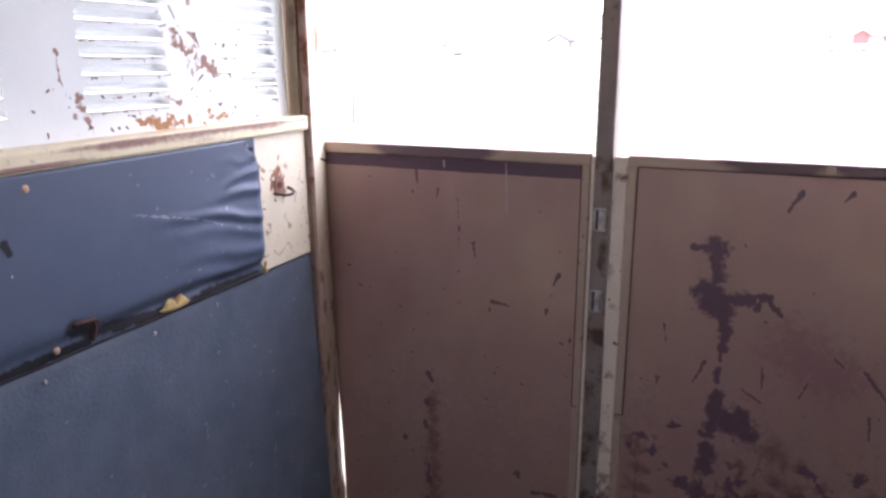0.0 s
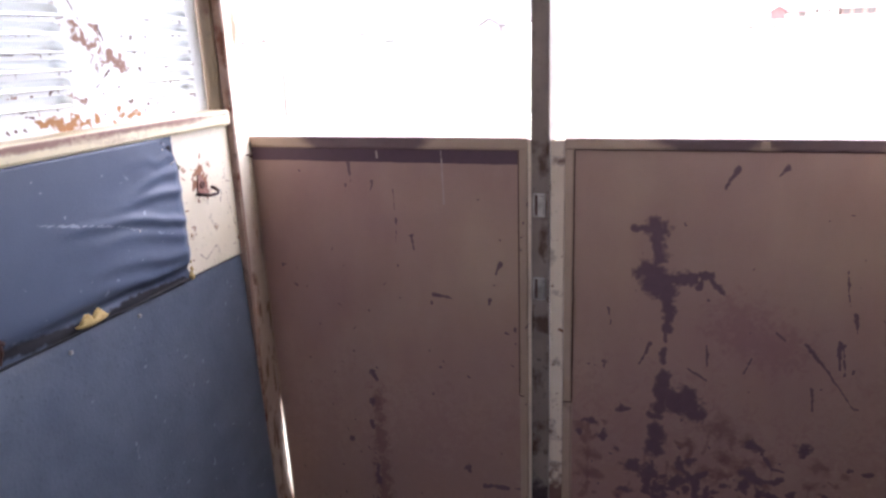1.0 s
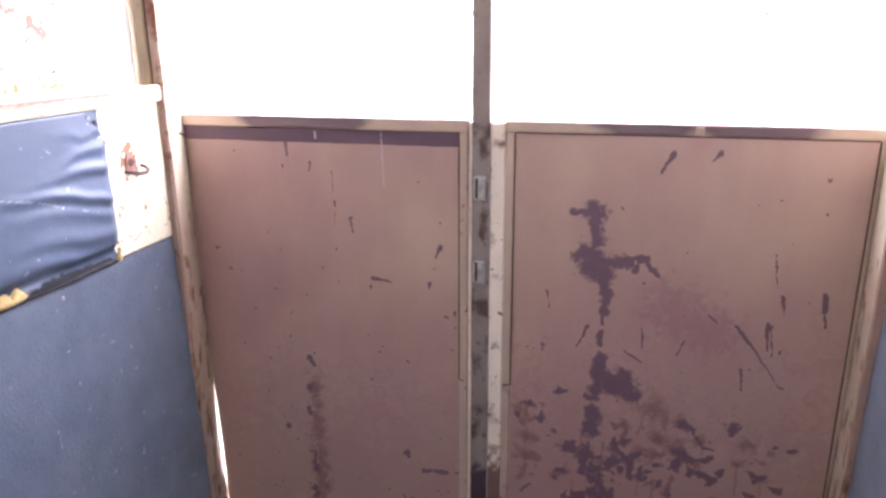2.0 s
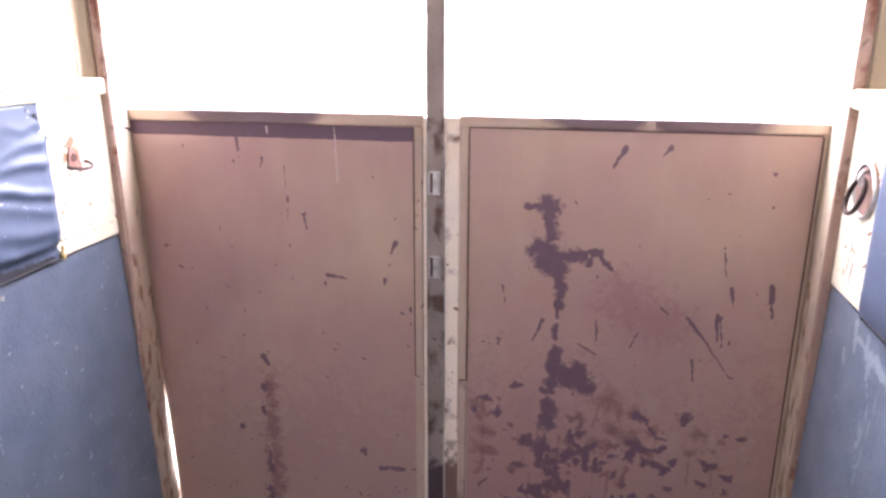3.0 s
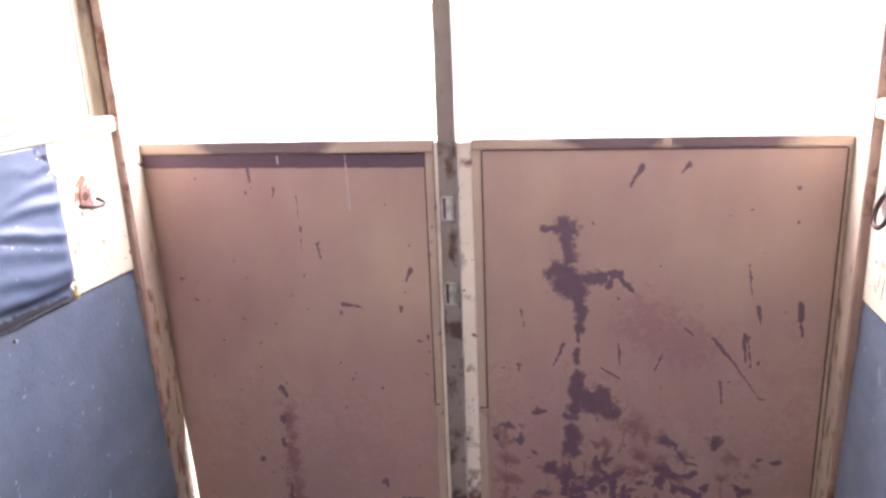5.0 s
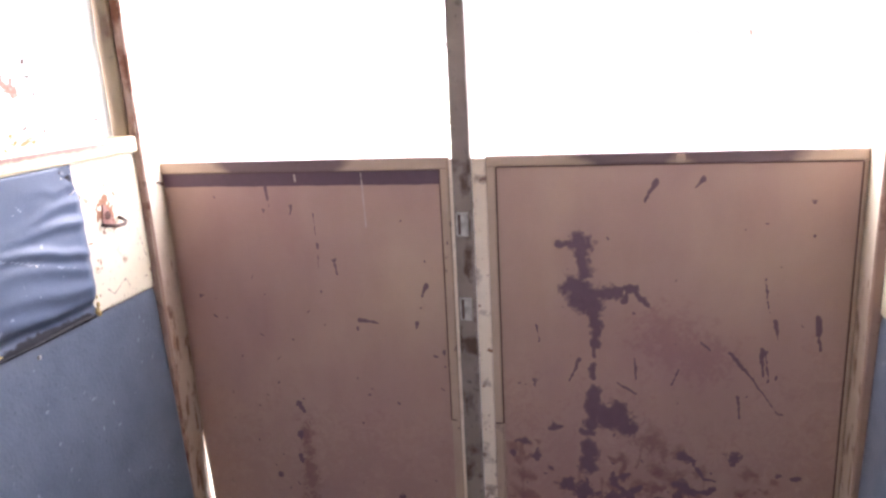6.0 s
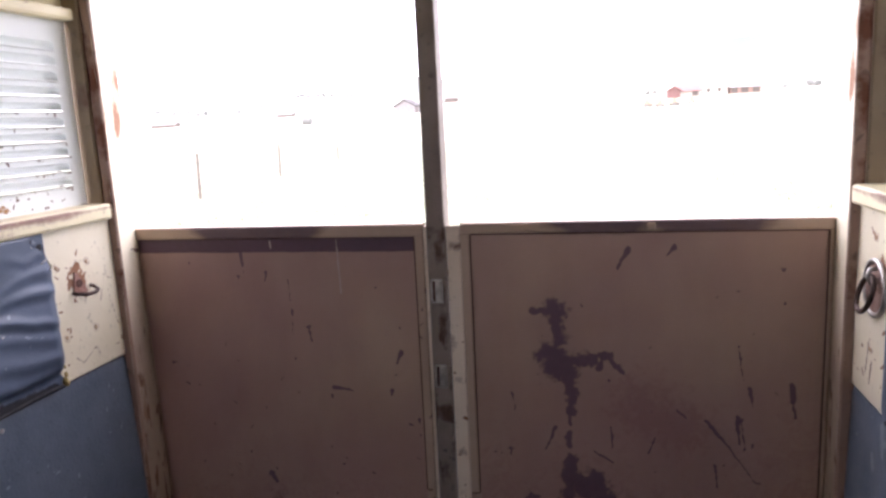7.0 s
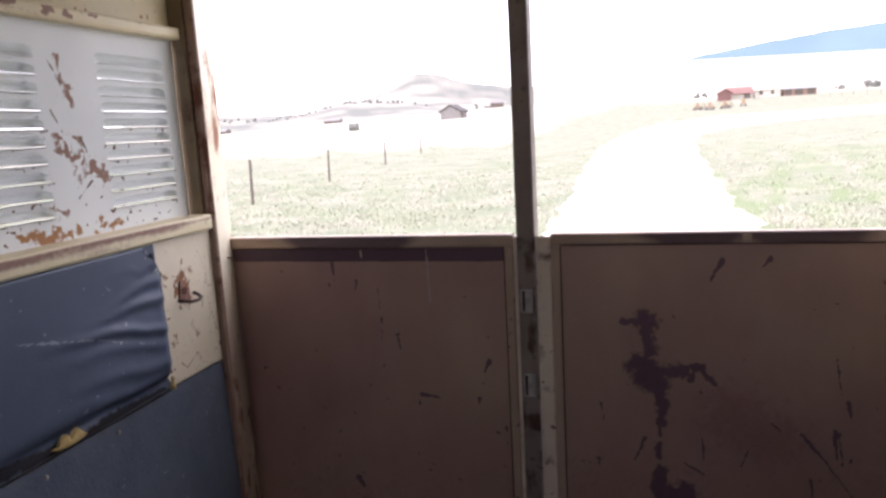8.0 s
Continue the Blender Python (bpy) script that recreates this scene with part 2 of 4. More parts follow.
# strokes in metres: along the door or wall, up, along, up, radius
MAIN = [(0.221, 1.113, 0.246, 1.114, 0.007), (0.258, 1.115, 0.27, 1.116, 0.021), (0.267, 1.095, 0.273, 1.045, 0.0155), (0.259, 1.02, 0.284, 0.99, 0.030),
        (0.252, 0.99, 0.264, 0.974, 0.015), (0.29, 1.001, 0.342, 1.009, 0.016), (0.358, 0.988, 0.363, 1.008, 0.0055), (0.364, 1.017, 0.378, 1.02, 0.0105),
        (0.380, 1.014, 0.403, 0.982, 0.0065), (0.288, 0.975, 0.297, 0.935, 0.0155), (0.297, 0.935, 0.296, 0.892, 0.011), (0.295, 0.885, 0.294, 0.862, 0.0042),
        (0.2915, 0.842, 0.291, 0.817, 0.008), (0.294, 0.782, 0.291, 0.70, 0.015), (0.322, 0.722, 0.352, 0.71, 0.029), (0.346, 0.746, 0.352, 0.74, 0.015),
        (0.366, 0.697, 0.376, 0.695, 0.016), (0.267, 0.684, 0.29, 0.678, 0.009), (0.284, 0.646, 0.28, 0.592, 0.019)]
DROPS = [(0.329, 0.514, 0.393, 0.546, 0.0105), (0.27, 0.536, 0.267, 0.482, 0.0145), (0.30, 0.497, 0.322, 0.497, 0.009), (0.588, 0.637, 0.587, 0.627, 0.0125),
         (0.478, 0.636, 0.503, 0.627, 0.009), (0.503, 0.62, 0.531, 0.583, 0.003), (0.531, 0.583, 0.552, 0.583, 0.0035), (0.478, 0.565, 0.51, 0.546, 0.011),
         (0.524, 0.519, 0.562, 0.504, 0.0085), (0.648, 0.526, 0.664, 0.526, 0.009), (0.68, 0.609, 0.688, 0.609, 0.0055), (0.711, 0.603, 0.72, 0.603, 0.005),
         (0.205, 0.69, 0.222, 0.689, 0.008), (0.165, 0.803, 0.165, 0.788, 0.0065), (0.167, 0.613, 0.167, 0.604, 0.008), (0.112, 0.614, 0.112, 0.609, 0.007),
         (0.707, 1.205, 0.708, 1.199, 0.005), (0.338, 0.56, 0.344, 0.55, 0.009), (0.570, 0.528, 0.576, 0.521, 0.007)]
SCRATCHES = [(0.416, 1.243, 0.394, 1.201, 0.005), (0.506, 1.248, 0.491, 1.23, 0.005), (0.262, 0.856, 0.24, 0.802, 0.0045), (0.63, 1.046, 0.641, 0.972, 0.0026),
             (0.652, 0.953, 0.659, 0.916, 0.004), (0.732, 0.965, 0.741, 0.896, 0.005), (0.632, 0.894, 0.636, 0.835, 0.004), (0.639, 0.888, 0.646, 0.823, 0.003),
             (0.569, 0.883, 0.616, 0.827, 0.0034), (0.616, 0.827, 0.68, 0.731, 0.002), (0.381, 0.861, 0.382, 0.814, 0.0025), (0.471, 0.842, 0.455, 0.806, 0.003),
             (0.59, 0.784, 0.595, 0.736, 0.003), (0.172, 0.927, 0.176, 0.893, 0.0025), (0.344, 0.804, 0.383, 0.779, 0.003), (0.514, 0.905, 0.533, 0.886, 0.003)]
LEFT_MARKS = [(-0.443, 1.241, -0.437, 1.197, 0.004), (-0.454, 1.186, -0.457, 1.164, 0.0034), (-0.386, 1.199, -0.388, 1.177, 0.003), (-0.332, 1.181, -0.33, 1.13, 0.0018),
              (-0.327, 1.11, -0.33, 1.053, 0.003), (-0.289, 1.069, -0.287, 1.039, 0.005), (-0.651, 0.978, -0.636, 0.978, 0.0034), (-0.237, 0.929, -0.191, 0.92, 0.005),
              (-0.076, 1.018, -0.085, 0.988, 0.005), (-0.102, 0.926, -0.102, 0.915, 0.0045), (-0.04, 0.857, -0.04, 0.821, 0.004), (-0.414, 0.706, -0.405, 0.687, 0.0064),
              (-0.42, 0.624, -0.419, 0.609, 0.008), (-0.425, 0.558, -0.423, 0.545, 0.008), (-0.416, 0.432, -0.415, 0.382, 0.008), (-0.423, 0.33, -0.418, 0.296, 0.009),
              (-0.167, 0.468, -0.161, 0.459, 0.01), (-0.117, 0.428, -0.023, 0.433, 0.0064), (-0.488, 0.503, -0.479, 0.5, 0.0064)]


def specks(rng, n, u0, u1, v0, v1, w0, w1, length):
    out = []
    for _ in range(n):
        u, v, a, r = rng.uniform(u0, u1), v0 + (v1 - v0) * rng.random() ** 1.7, rng.uniform(0, math.pi), rng.random()
        d = length * r * r
        out.append((u, v, u + d * math.cos(a), v + d * math.sin(a), rng.uniform(w0, w1)))
    return out


# ---- rear doors ----
DTOP, DBOT = 1.303, 0.06


def rear_door(name, x0, x1, px0, px1, pz1, label, masks, open_foot=0.0):
    """A steel half-door: body, front sheet and the raised border strips. px0..px1, pz1: the inner panel."""
    door = thing(name, label, "door", kind="structure")
    foot = lambda z: open_foot * float(np.interp(z, (0.06, 0.28, 0.45, 0.645, 1.28), (0.020, 0.0195, 0.0172, 0.0115, 0.0)))
    bm = bmesh.new()
    lv = [DBOT + (DTOP - 0.001 - DBOT) * i / 20 for i in range(21)]
    ring = [[bm.verts.new(p) for p in ((x0 + 0.002 + 1.3 * foot(z), 0.004, z), (x1 - 0.002, 0.004, z), (x1 - 0.002, 0.034, z), (x0 + 0.002 + 1.3 * foot(z), 0.034, z))] for z in lv]
    for a, b in zip(ring, ring[1:]):
        for k in range(4):
            bm.faces.new((a[k], a[(k + 1) % 4], b[(k + 1) % 4], b[k]))
    bm.faces.new(ring[0][::-1])
    bm.faces.new(ring[-1])
    part("door_body", bm, M_TAN, door)
    panel = sheet("panel", M_DOOR, door, (px0, 0.0, DBOT), (1, 0, 0), (0, 0, 1), px1 - px0, pz1 - DBOT, 0.0022,
          bulge=lambda u, v: 0.0025 * (fbm(u, v, 3, 2) - 0.5), masks={k: (lambda f: lambda u, v: f(u + px0, v + DBOT))(f) for k, f in masks.items()})
    if open_foot:
        for v in panel.data.vertices:
            d = foot(v.co.z)
            v.co.x += d * max(0.0, 1 - (v.co.x - px0) / 0.1)
            v.co.y += 0.5 * max(0.0, d - 0.011) * max(0.0, 1 - (v.co.x - px0) / 0.1)
    return door


rng = random.Random(4)
SPLASH = specks(rng, 90, 0.10, 0.70, 0.30, 0.66, 0.0025, 0.007, 0.03) + specks(rng, 50, 0.2, 0.52, 0.28, 0.56, 0.004, 0.011, 0.035)
SPLATTER = specks(random.Random(31), 26, 0.22, 0.56, 0.40, 0.56, 0.004, 0.010, 0.05)
DRIPS = [(u, v, u + rng.uniform(-0.004, 0.004), v - rng.uniform(0.03, 0.09), rng.uniform(0.0018, 0.003)) for u, v in [(rng.uniform(0.13, 0.68), rng.uniform(0.3, 0.62)) for _ in range(26)]]
REDDISH = [(0.422, 0.667, 0.44, 0.662, 0.017), (0.42, 0.655, 0.411, 0.642, 0.005), (0.44, 0.65, 0.447, 0.62, 0.006), (0.40, 0.66, 0.385, 0.60, 0.003), (0.468, 0.645, 0.49, 0.63, 0.009), (0.617, 0.606, 0.63, 0.606, 0.0075), (0.47, 0.575, 0.515, 0.545, 0.014), (0.206, 0.463, 0.225, 0.47, 0.006), (0.285, 0.428, 0.31, 0.45, 0.005), (0.455, 0.45, 0.47, 0.50, 0.005), (0.43, 0.60, 0.50, 0.555, 0.010), (0.36, 0.62, 0.355, 0.575, 0.006), (0.13, 0.56, 0.16, 0.555, 0.009), (0.12, 0.51, 0.165, 0.505, 0.011)]
FLECKS_R = specks(rng, 60, 0.1, 0.78, 0.3, 1.26, 0.0012, 0.0022, 0.01)
FLECKS_L = specks(rng, 70, -0.69, -0.04, 0.3, 1.22, 0.0012, 0.0026, 0.012)
cloudy = lambda u, v, k: np.clip(0.6 * fbm(u, v, 4, k) + 0.22 * fbm(u, v * 0.3, 24, k + 4) - 0.24, 0, 0.4)
door_l = rear_door("door_1", -0.716, -0.011, -0.703, -0.031, 1.276, "closed tan-brown painted steel half-door with scratches", {
    "stain": lambda u, v: np.maximum(strokes(u, v, [(a, b, c, d, 0.75 * w) for a, b, c, d, w in LEFT_MARKS], 0.85, 3, 0.004, 0.6), strokes(u, v, FLECKS_L, 0.3)),
    # cloudy grime and a streak; the broad low stroke paints in purple lens flare
    "grime_and_flare": lambda u, v: np.maximum(np.maximum(cloudy(u, v, 11), 0.5 * strokes(u, v, [(-0.66, 0.36, -0.06, 0.40, 0.26)], 0.6, 3, 0.03)), strokes(u, v, [(-0.400, 0.66, -0.405, 0.1, 0.016)], 1.1, 3, 0.008, -0.5) * 0.7),
    "drip": lambda u, v: 0.8 * strokes(u, v, [(-0.408, 0.64, -0.404, 0.50, 0.009), (-0.402, 0.50, -0.406, 0.06, 0.015)], 0.9, 3, 0.008) * (0.55 + 0.6 * fbm(u, v, 35, 8)),
    "band": lambda u, v: np.clip((v - 1.243 + 0.004 * (fbm(u, v, 40, 5) - 0.5)) / 0.002, 0, 1) * 0.75,
    "pale": lambda u, v: strokes(u, v, [(-0.209, 1.273, -0.206, 1.15, 0.0016), (-0.368, 1.269, -0.367, 1.254, 0.0022)], 0.3)}, 1.0)
door_r = rear_door("door_2", 0.071, 0.806, 0.0925, 0.787, 1.279, "closed tan-brown painted steel half-door with dark paint splashes", {
    "stain": lambda u, v: np.maximum.reduce([strokes(u, v, MAIN, 0.36, 3, 0.006), strokes(u, v, DROPS, 0.6, 8, 0.006, 0.7), strokes(u, v, [(a, b, c, d, 0.72 * w) for a, b, c, d, w in SCRATCHES], 0.9, 3, 0.003, 0.5), strokes(u, v, SPLASH[::2] + SPLATTER, 0.8, 5, 0.007, 0.8), strokes(u, v, FLECKS_R, 0.3)]),
    "drip": lambda u, v: np.clip(strokes(u, v, SPLASH, 0.9, 5, 0.007, 0.9) + 0.7 * strokes(u, v, DRIPS, 0.5, 6, 0.003, 0.7) + strokes(u, v, REDDISH, 0.6, 9, 0.007, 0.8), 0, 0.85) * (0.5 + 0.6 * fbm(u, v, 30, 31)),
    # grime, with lens flare put in as the broad purple stroke low down
    "grime_and_flare": lambda u, v: np.maximum(np.maximum(cloudy(u, v, 23), 0.55 * strokes(u, v, [(0.14, 0.46, 0.72, 0.44, 0.25)], 0.6, 3, 0.03)), strokes(u, v, [(0.43, 0.91, 0.52, 0.86, 0.055)], 0.5) * 0.75)})
worn = lambda a, b, k: (lambda u, v: np.clip(0.15 + 1.0 * np.minimum((u - a) / 0.04 + 30 * (v - 0.013), (b - u) / 0.04 + 30 * (v - 0.013)) + 1.1 * (fbm(u, v * 4, 14, k) - 0.5), 0, 0.85))


def strip(name, parent, x0, x1, z0, z1, masks=None, material=M_TAN, y=-0.002):
    sheet(name, material, parent, (x0, y, z0), (1, 0, 0), (0, 0, 1), x1 - x0, z1 - z0, 0.004, masks=masks, skirt=0.006)


strip("top_rail", door_l, -0.705, -0.011, 1.2765, 1.303, {"wear": worn(0.14, 0.47, 3)})
strip("stile", door_l, -0.0305, -0.011, DBOT, 1.276, {"stain": lambda u, v: strokes(u, v, specks(random.Random(2), 14, 0, 0.02, 0, 1.2, 0.0012, 0.0025, 0.01))})
strip("top_rail", door_r, 0.071, 0.797, 1.2805, 1.303, {"wear": lambda u, v: np.maximum(worn(0.18, 0.39, 6)(u, v), worn(0.38, 0.62, 9)(u, v))})
strip("stile", door_r, 0.071, 0.0905, DBOT, 1.28, {"stain": lambda u, v: np.clip(0.9 * fbm(u, v, 18, 4) + 0.35 * (v < 0.63) - 0.45, 0, 0.7)})
strip("stile", door_r, 0.789, 0.797, DBOT, 1.28)
for door, z, x0, x1 in ((door_l, 1.2763, -0.70, -0.031), (door_r, 1.2795, 0.0925, 0.787)):
    boxpart("groove", (x0, x1, -0.0015, 0.003, z - 0.002, z + 0.001), M_GROOVE, door, "dark line along the panel groove", 0)
for door, x, z in ((door_l, -0.0308, 0.69), (door_r, 0.0915, 0.69), (door_r, 0.788, DBOT)):
    boxpart("groove", (x - 0.0015, x + 0.0015, -0.0024, 0.003, z, 1.277), M_GROOVE, door, "dark line along the panel groove", 0)
for door, x0, x1 in ((door_l, -0.029, -0.019), (door_r, 0.073, 0.0905)):
    boxpart("groove", (x0, x1, -0.0032, 0.003, 0.688, 0.6905), M_GROOVE, door, "dark line along the panel groove", 0)
boxpart("wear_spot", (0.452, 0.470, -0.004, 0.001, 1.283, 1.299), M_TAN, door_r, "", 0.003)

# ---- centre post ----
post = thing("door_post", "olive-brown steel centre post with chipped paint", "door post", kind="structure")
wear = lambda k: {"rust": lambda u, v: np.clip(1.5 * fbm(u * 2, v, 22, k) - 0.45 - 0.3 * (v > 1.3), 0, 0.75), "smudge": lambda u, v: np.clip(1.3 - np.abs(v - 0.40) / 0.09 + 1.6 * (fbm(u, v, 30, 12) - 0.55), 0, 0.8)}
boxpart("post_body", (0.0005, 0.0385, -0.010, 0.045, 0.0, TOP), M_POST, post, "", 0.002)
sheet("post_face", M_POST, post, (0.0, -0.012, 0.0), (1, 0, 0), (0, 0, 1), 0.039, TOP, 0.004, masks=wear(3), skirt=0.004)
boxpart("edge_strip", (-0.0105, -0.001, 0.002, 0.04, 0.02, 1.298), M_STRIP, post, "cream edge strip", 0.001)
sheet("edge_strip", M_STRIP, post, (0.0395, 0.001, 0.02), (1, 0, 0), (0, 0, 1), 0.031, 1.278, 0.004, masks={
    "rust": lambda u, v: strokes(u, v, specks(random.Random(9), 60, 0, 0.03, 0, 1.27, 0.0012, 0.003, 0.01), 0.5),
    "stain": lambda u, v: np.clip(fbm(u, v, 30, 9) * 1.3 - 0.45 + 0.8 * np.clip((0.45 - v) / 0.05, 0, 1), 0, 0.75)}, label="cream edge strip")


def latch(z):
    """A pressed steel strike plate with a slot and a lip."""
    k = thing("latch", "small bright steel latch plate on the centre post", "latch", (0.018, -0.0155, z), "latches on the door post")
    bm = bmesh.new()
    for a in (-0.0135, 0.0085):
        box(bm, a, a + 0.004, -0.003, 0.003, -0.024, 0.024, 0.001)
    for a in (-0.026, 0.022):
        box(bm, -0.0135, 0.0125, -0.003, 0.003, a, a + 0.004, 0.001)
    pl = part("plate", bm, M_STEEL, k)
    part("lip", box(bmesh.new(), -0.0025, 0.0105, -0.007, 0.002, -0.022, 0.021, 0.002), M_STEEL, pl)
    # the slot is a flat dark block
    part("slot", box(bmesh.new(), -0.0095, -0.0025, -0.001, 0.002, -0.022, 0.022), M_GROOVE, pl, "dark block filling the slot")


latch(1.159)
latch(0.968)

# ---- corner jambs ----
def jamb(name, x, s, xd):
    """The corner post between side wall and door opening; xd: the door's edge."""
    j = thing(name, "chipped brown and cream steel corner post", "door post", kind="structure")
    X = lambda d: x + s * d
    V = (0, 0, 1)
    for a, b, y0, y1 in ((-0.029, -0.055, -0.122, -0.002), (-0.012, -0.029, -0.122, -0.06)):
        bx = sorted((X(a), X(b)))
        part("core", box(bmesh.new(), bx[0], bx[1], y0, y1, 0.0, TOP, 0.001), M_JAMB, j)
    sheet("olive_face", M_OLIVE, j, (min(X(-0.042), X(-0.004)), -0.132, 1.34), (1, 0, 0), V, 0.038, TOP - 1.34, 0.004,
          masks={"rust": lambda u, v: np.clip(1.3 * fbm(u, v, 14, 6) - 0.5, 0, 0.7)}, skirt=0.006, label="olive-tan painted face")
    sheet("brown_strip", M_JAMB, j, (min(X(-0.002), X(0.018)), -0.126, 0.0), (1, 0, 0), V, 0.020, TOP, 0.004,
          masks={"rust": lambda u, v: np.clip(1.6 * fbm(u, v, 16, 2) - 0.55, 0, 0.75)}, bulge=lambda u, v: 0.002 * (fbm(u, v, 9, 4) - 0.5), skirt=0.008)
    d = Vector((xd - X(0.018), 0.125, 0))
    ln = d.length
    d.normalize()
    o = Vector((X(0.018), -0.125, 0.0)) if s > 0 else Vector((X(0.018), -0.125, 0.0)) + d * (ln + 0.012)
    reveal = sheet("reveal", M_CREAM, j, o, d if s > 0 else -d, V, ln + 0.012, TOP, 0.004, masks={
        "rust": lambda u, v: np.clip(1.2 * fbm(u * 2, v, 9, 8) - 0.55 + 0.42 * np.exp(-((v - 1.6) / 0.16) ** 2), 0, 0.75),
        # stain thickens below 1.15 and darkens the lower reveal
        "stain": lambda u, v: np.clip(1.4 * fbm(u * 2, v, 20, 3) - 0.75 + 0.35 * np.clip((1.15 - v) / 0.3, 0, 1), 0, 0.72),
        # colour darkens below the door top, painting in the door's shade
        "door_shade": lambda u, v: 0.8 * np.clip((1.28 - v) / 0.25, 0, 1)}, skirt=0.003, label="worn cream reveal with rust")
    if s > 0:
        # the reveal is knocked out of line towards the foot of the door
        for v in reveal.data.vertices:
            v.co.x += float(np.interp(v.co.z, (0.06, 0.28, 0.36, 0.45, 0.645, 1.28), (0.018, 0.0165, 0.0095, 0.0075, 0.0095, 0.0))) * min(max((v.co.y + 0.125) / 0.1, 0.0), 1.0)
    return j


jamb("corner_post_left", XL, 1, -0.706)
jamb("corner_post_right", XR, -1, 0.799)
nail = thing("nail", "small bent rusty nail in the corner post", "nail", (-0.690, -0.045, 1.262))
part("shank", tube(bmesh.new(), [(-0.004, 0.0, 0.0), (0.010, -0.004, 0.002), (0.020, -0.010, 0.0)], 0.0022, 8), M_RUSTY, nail)
part("head", tube(bmesh.new(), [(0.0195, -0.0098, 0.0), (0.0215, -0.011, 0.0)], 0.0045, 10), M_RUSTY, nail)
tagged(boxpart("trim_header", (XL, XR, -0.02, 0.045, 1.97, TOP), M_POST), "brown steel header over the doors", "trim", kind="structure")

# ---- side wall linings ----
FOLDS = [(-0.495, 1.25, -0.323, 1.277, 0.0085), (-0.529, 1.228, -0.318, 1.233, 0.0085), (-0.591, 1.207, -0.323, 1.183, 0.0085), (-0.536, 1.173, -0.317, 1.15, 0.01),
         (-0.558, 1.122, -0.32, 1.118, 0.011), (-0.562, 1.089, -0.334, 1.083, 0.011), (-0.422, 1.302, -0.366, 1.319, 0.0073)]
RUSTS = [(-0.521, 1.553, -0.488, 1.524, 0.010), (-0.46, 1.503, -0.43, 1.487, 0.012), (-0.56, 1.572, -0.549, 1.553, 0.007), (-0.736, 1.437, -0.731, 1.396, 0.009),
         (-0.673, 1.439, -0.668, 1.434, 0.009), (-0.565, 1.433, -0.545, 1.422, 0.006), (-0.78, 1.524, -0.766, 1.452, 0.0013), (-0.45, 1.519, -0.436, 1.503, 0.004),
         (-0.697, 1.435, -0.66, 1.446, 0.005), (-0.488, 1.643, -0.479, 1.619, 0.009), (-0.505, 1.694, -0.489, 1.652, 0.003), (-0.476, 1.556, -0.469, 1.525, 0.004),
         (-0.552, 1.44, -0.518, 1.431, 0.006), (-0.447, 1.504, -0.423, 1.486, 0.014)]
ORANGE = [(-0.556, 1.397, -0.513, 1.387, 0.009), (-0.612, 1.39, -0.557, 1.388, 0.006), (-0.441, 1.397, -0.399, 1.393, 0.009), (-0.62, 1.402, -0.505, 1.395, 0.008)]


deeper = lambda rows: [(1.036 * a + 0.055, 1.53 + 1.036 * (b - 1.53), 1.036 * c + 0.055, 1.53 + 1.036 * (d - 1.53), w) for a, b, c, d, w in rows]
RUSTS, ORANGE = deeper(RUSTS), deeper(ORANGE)


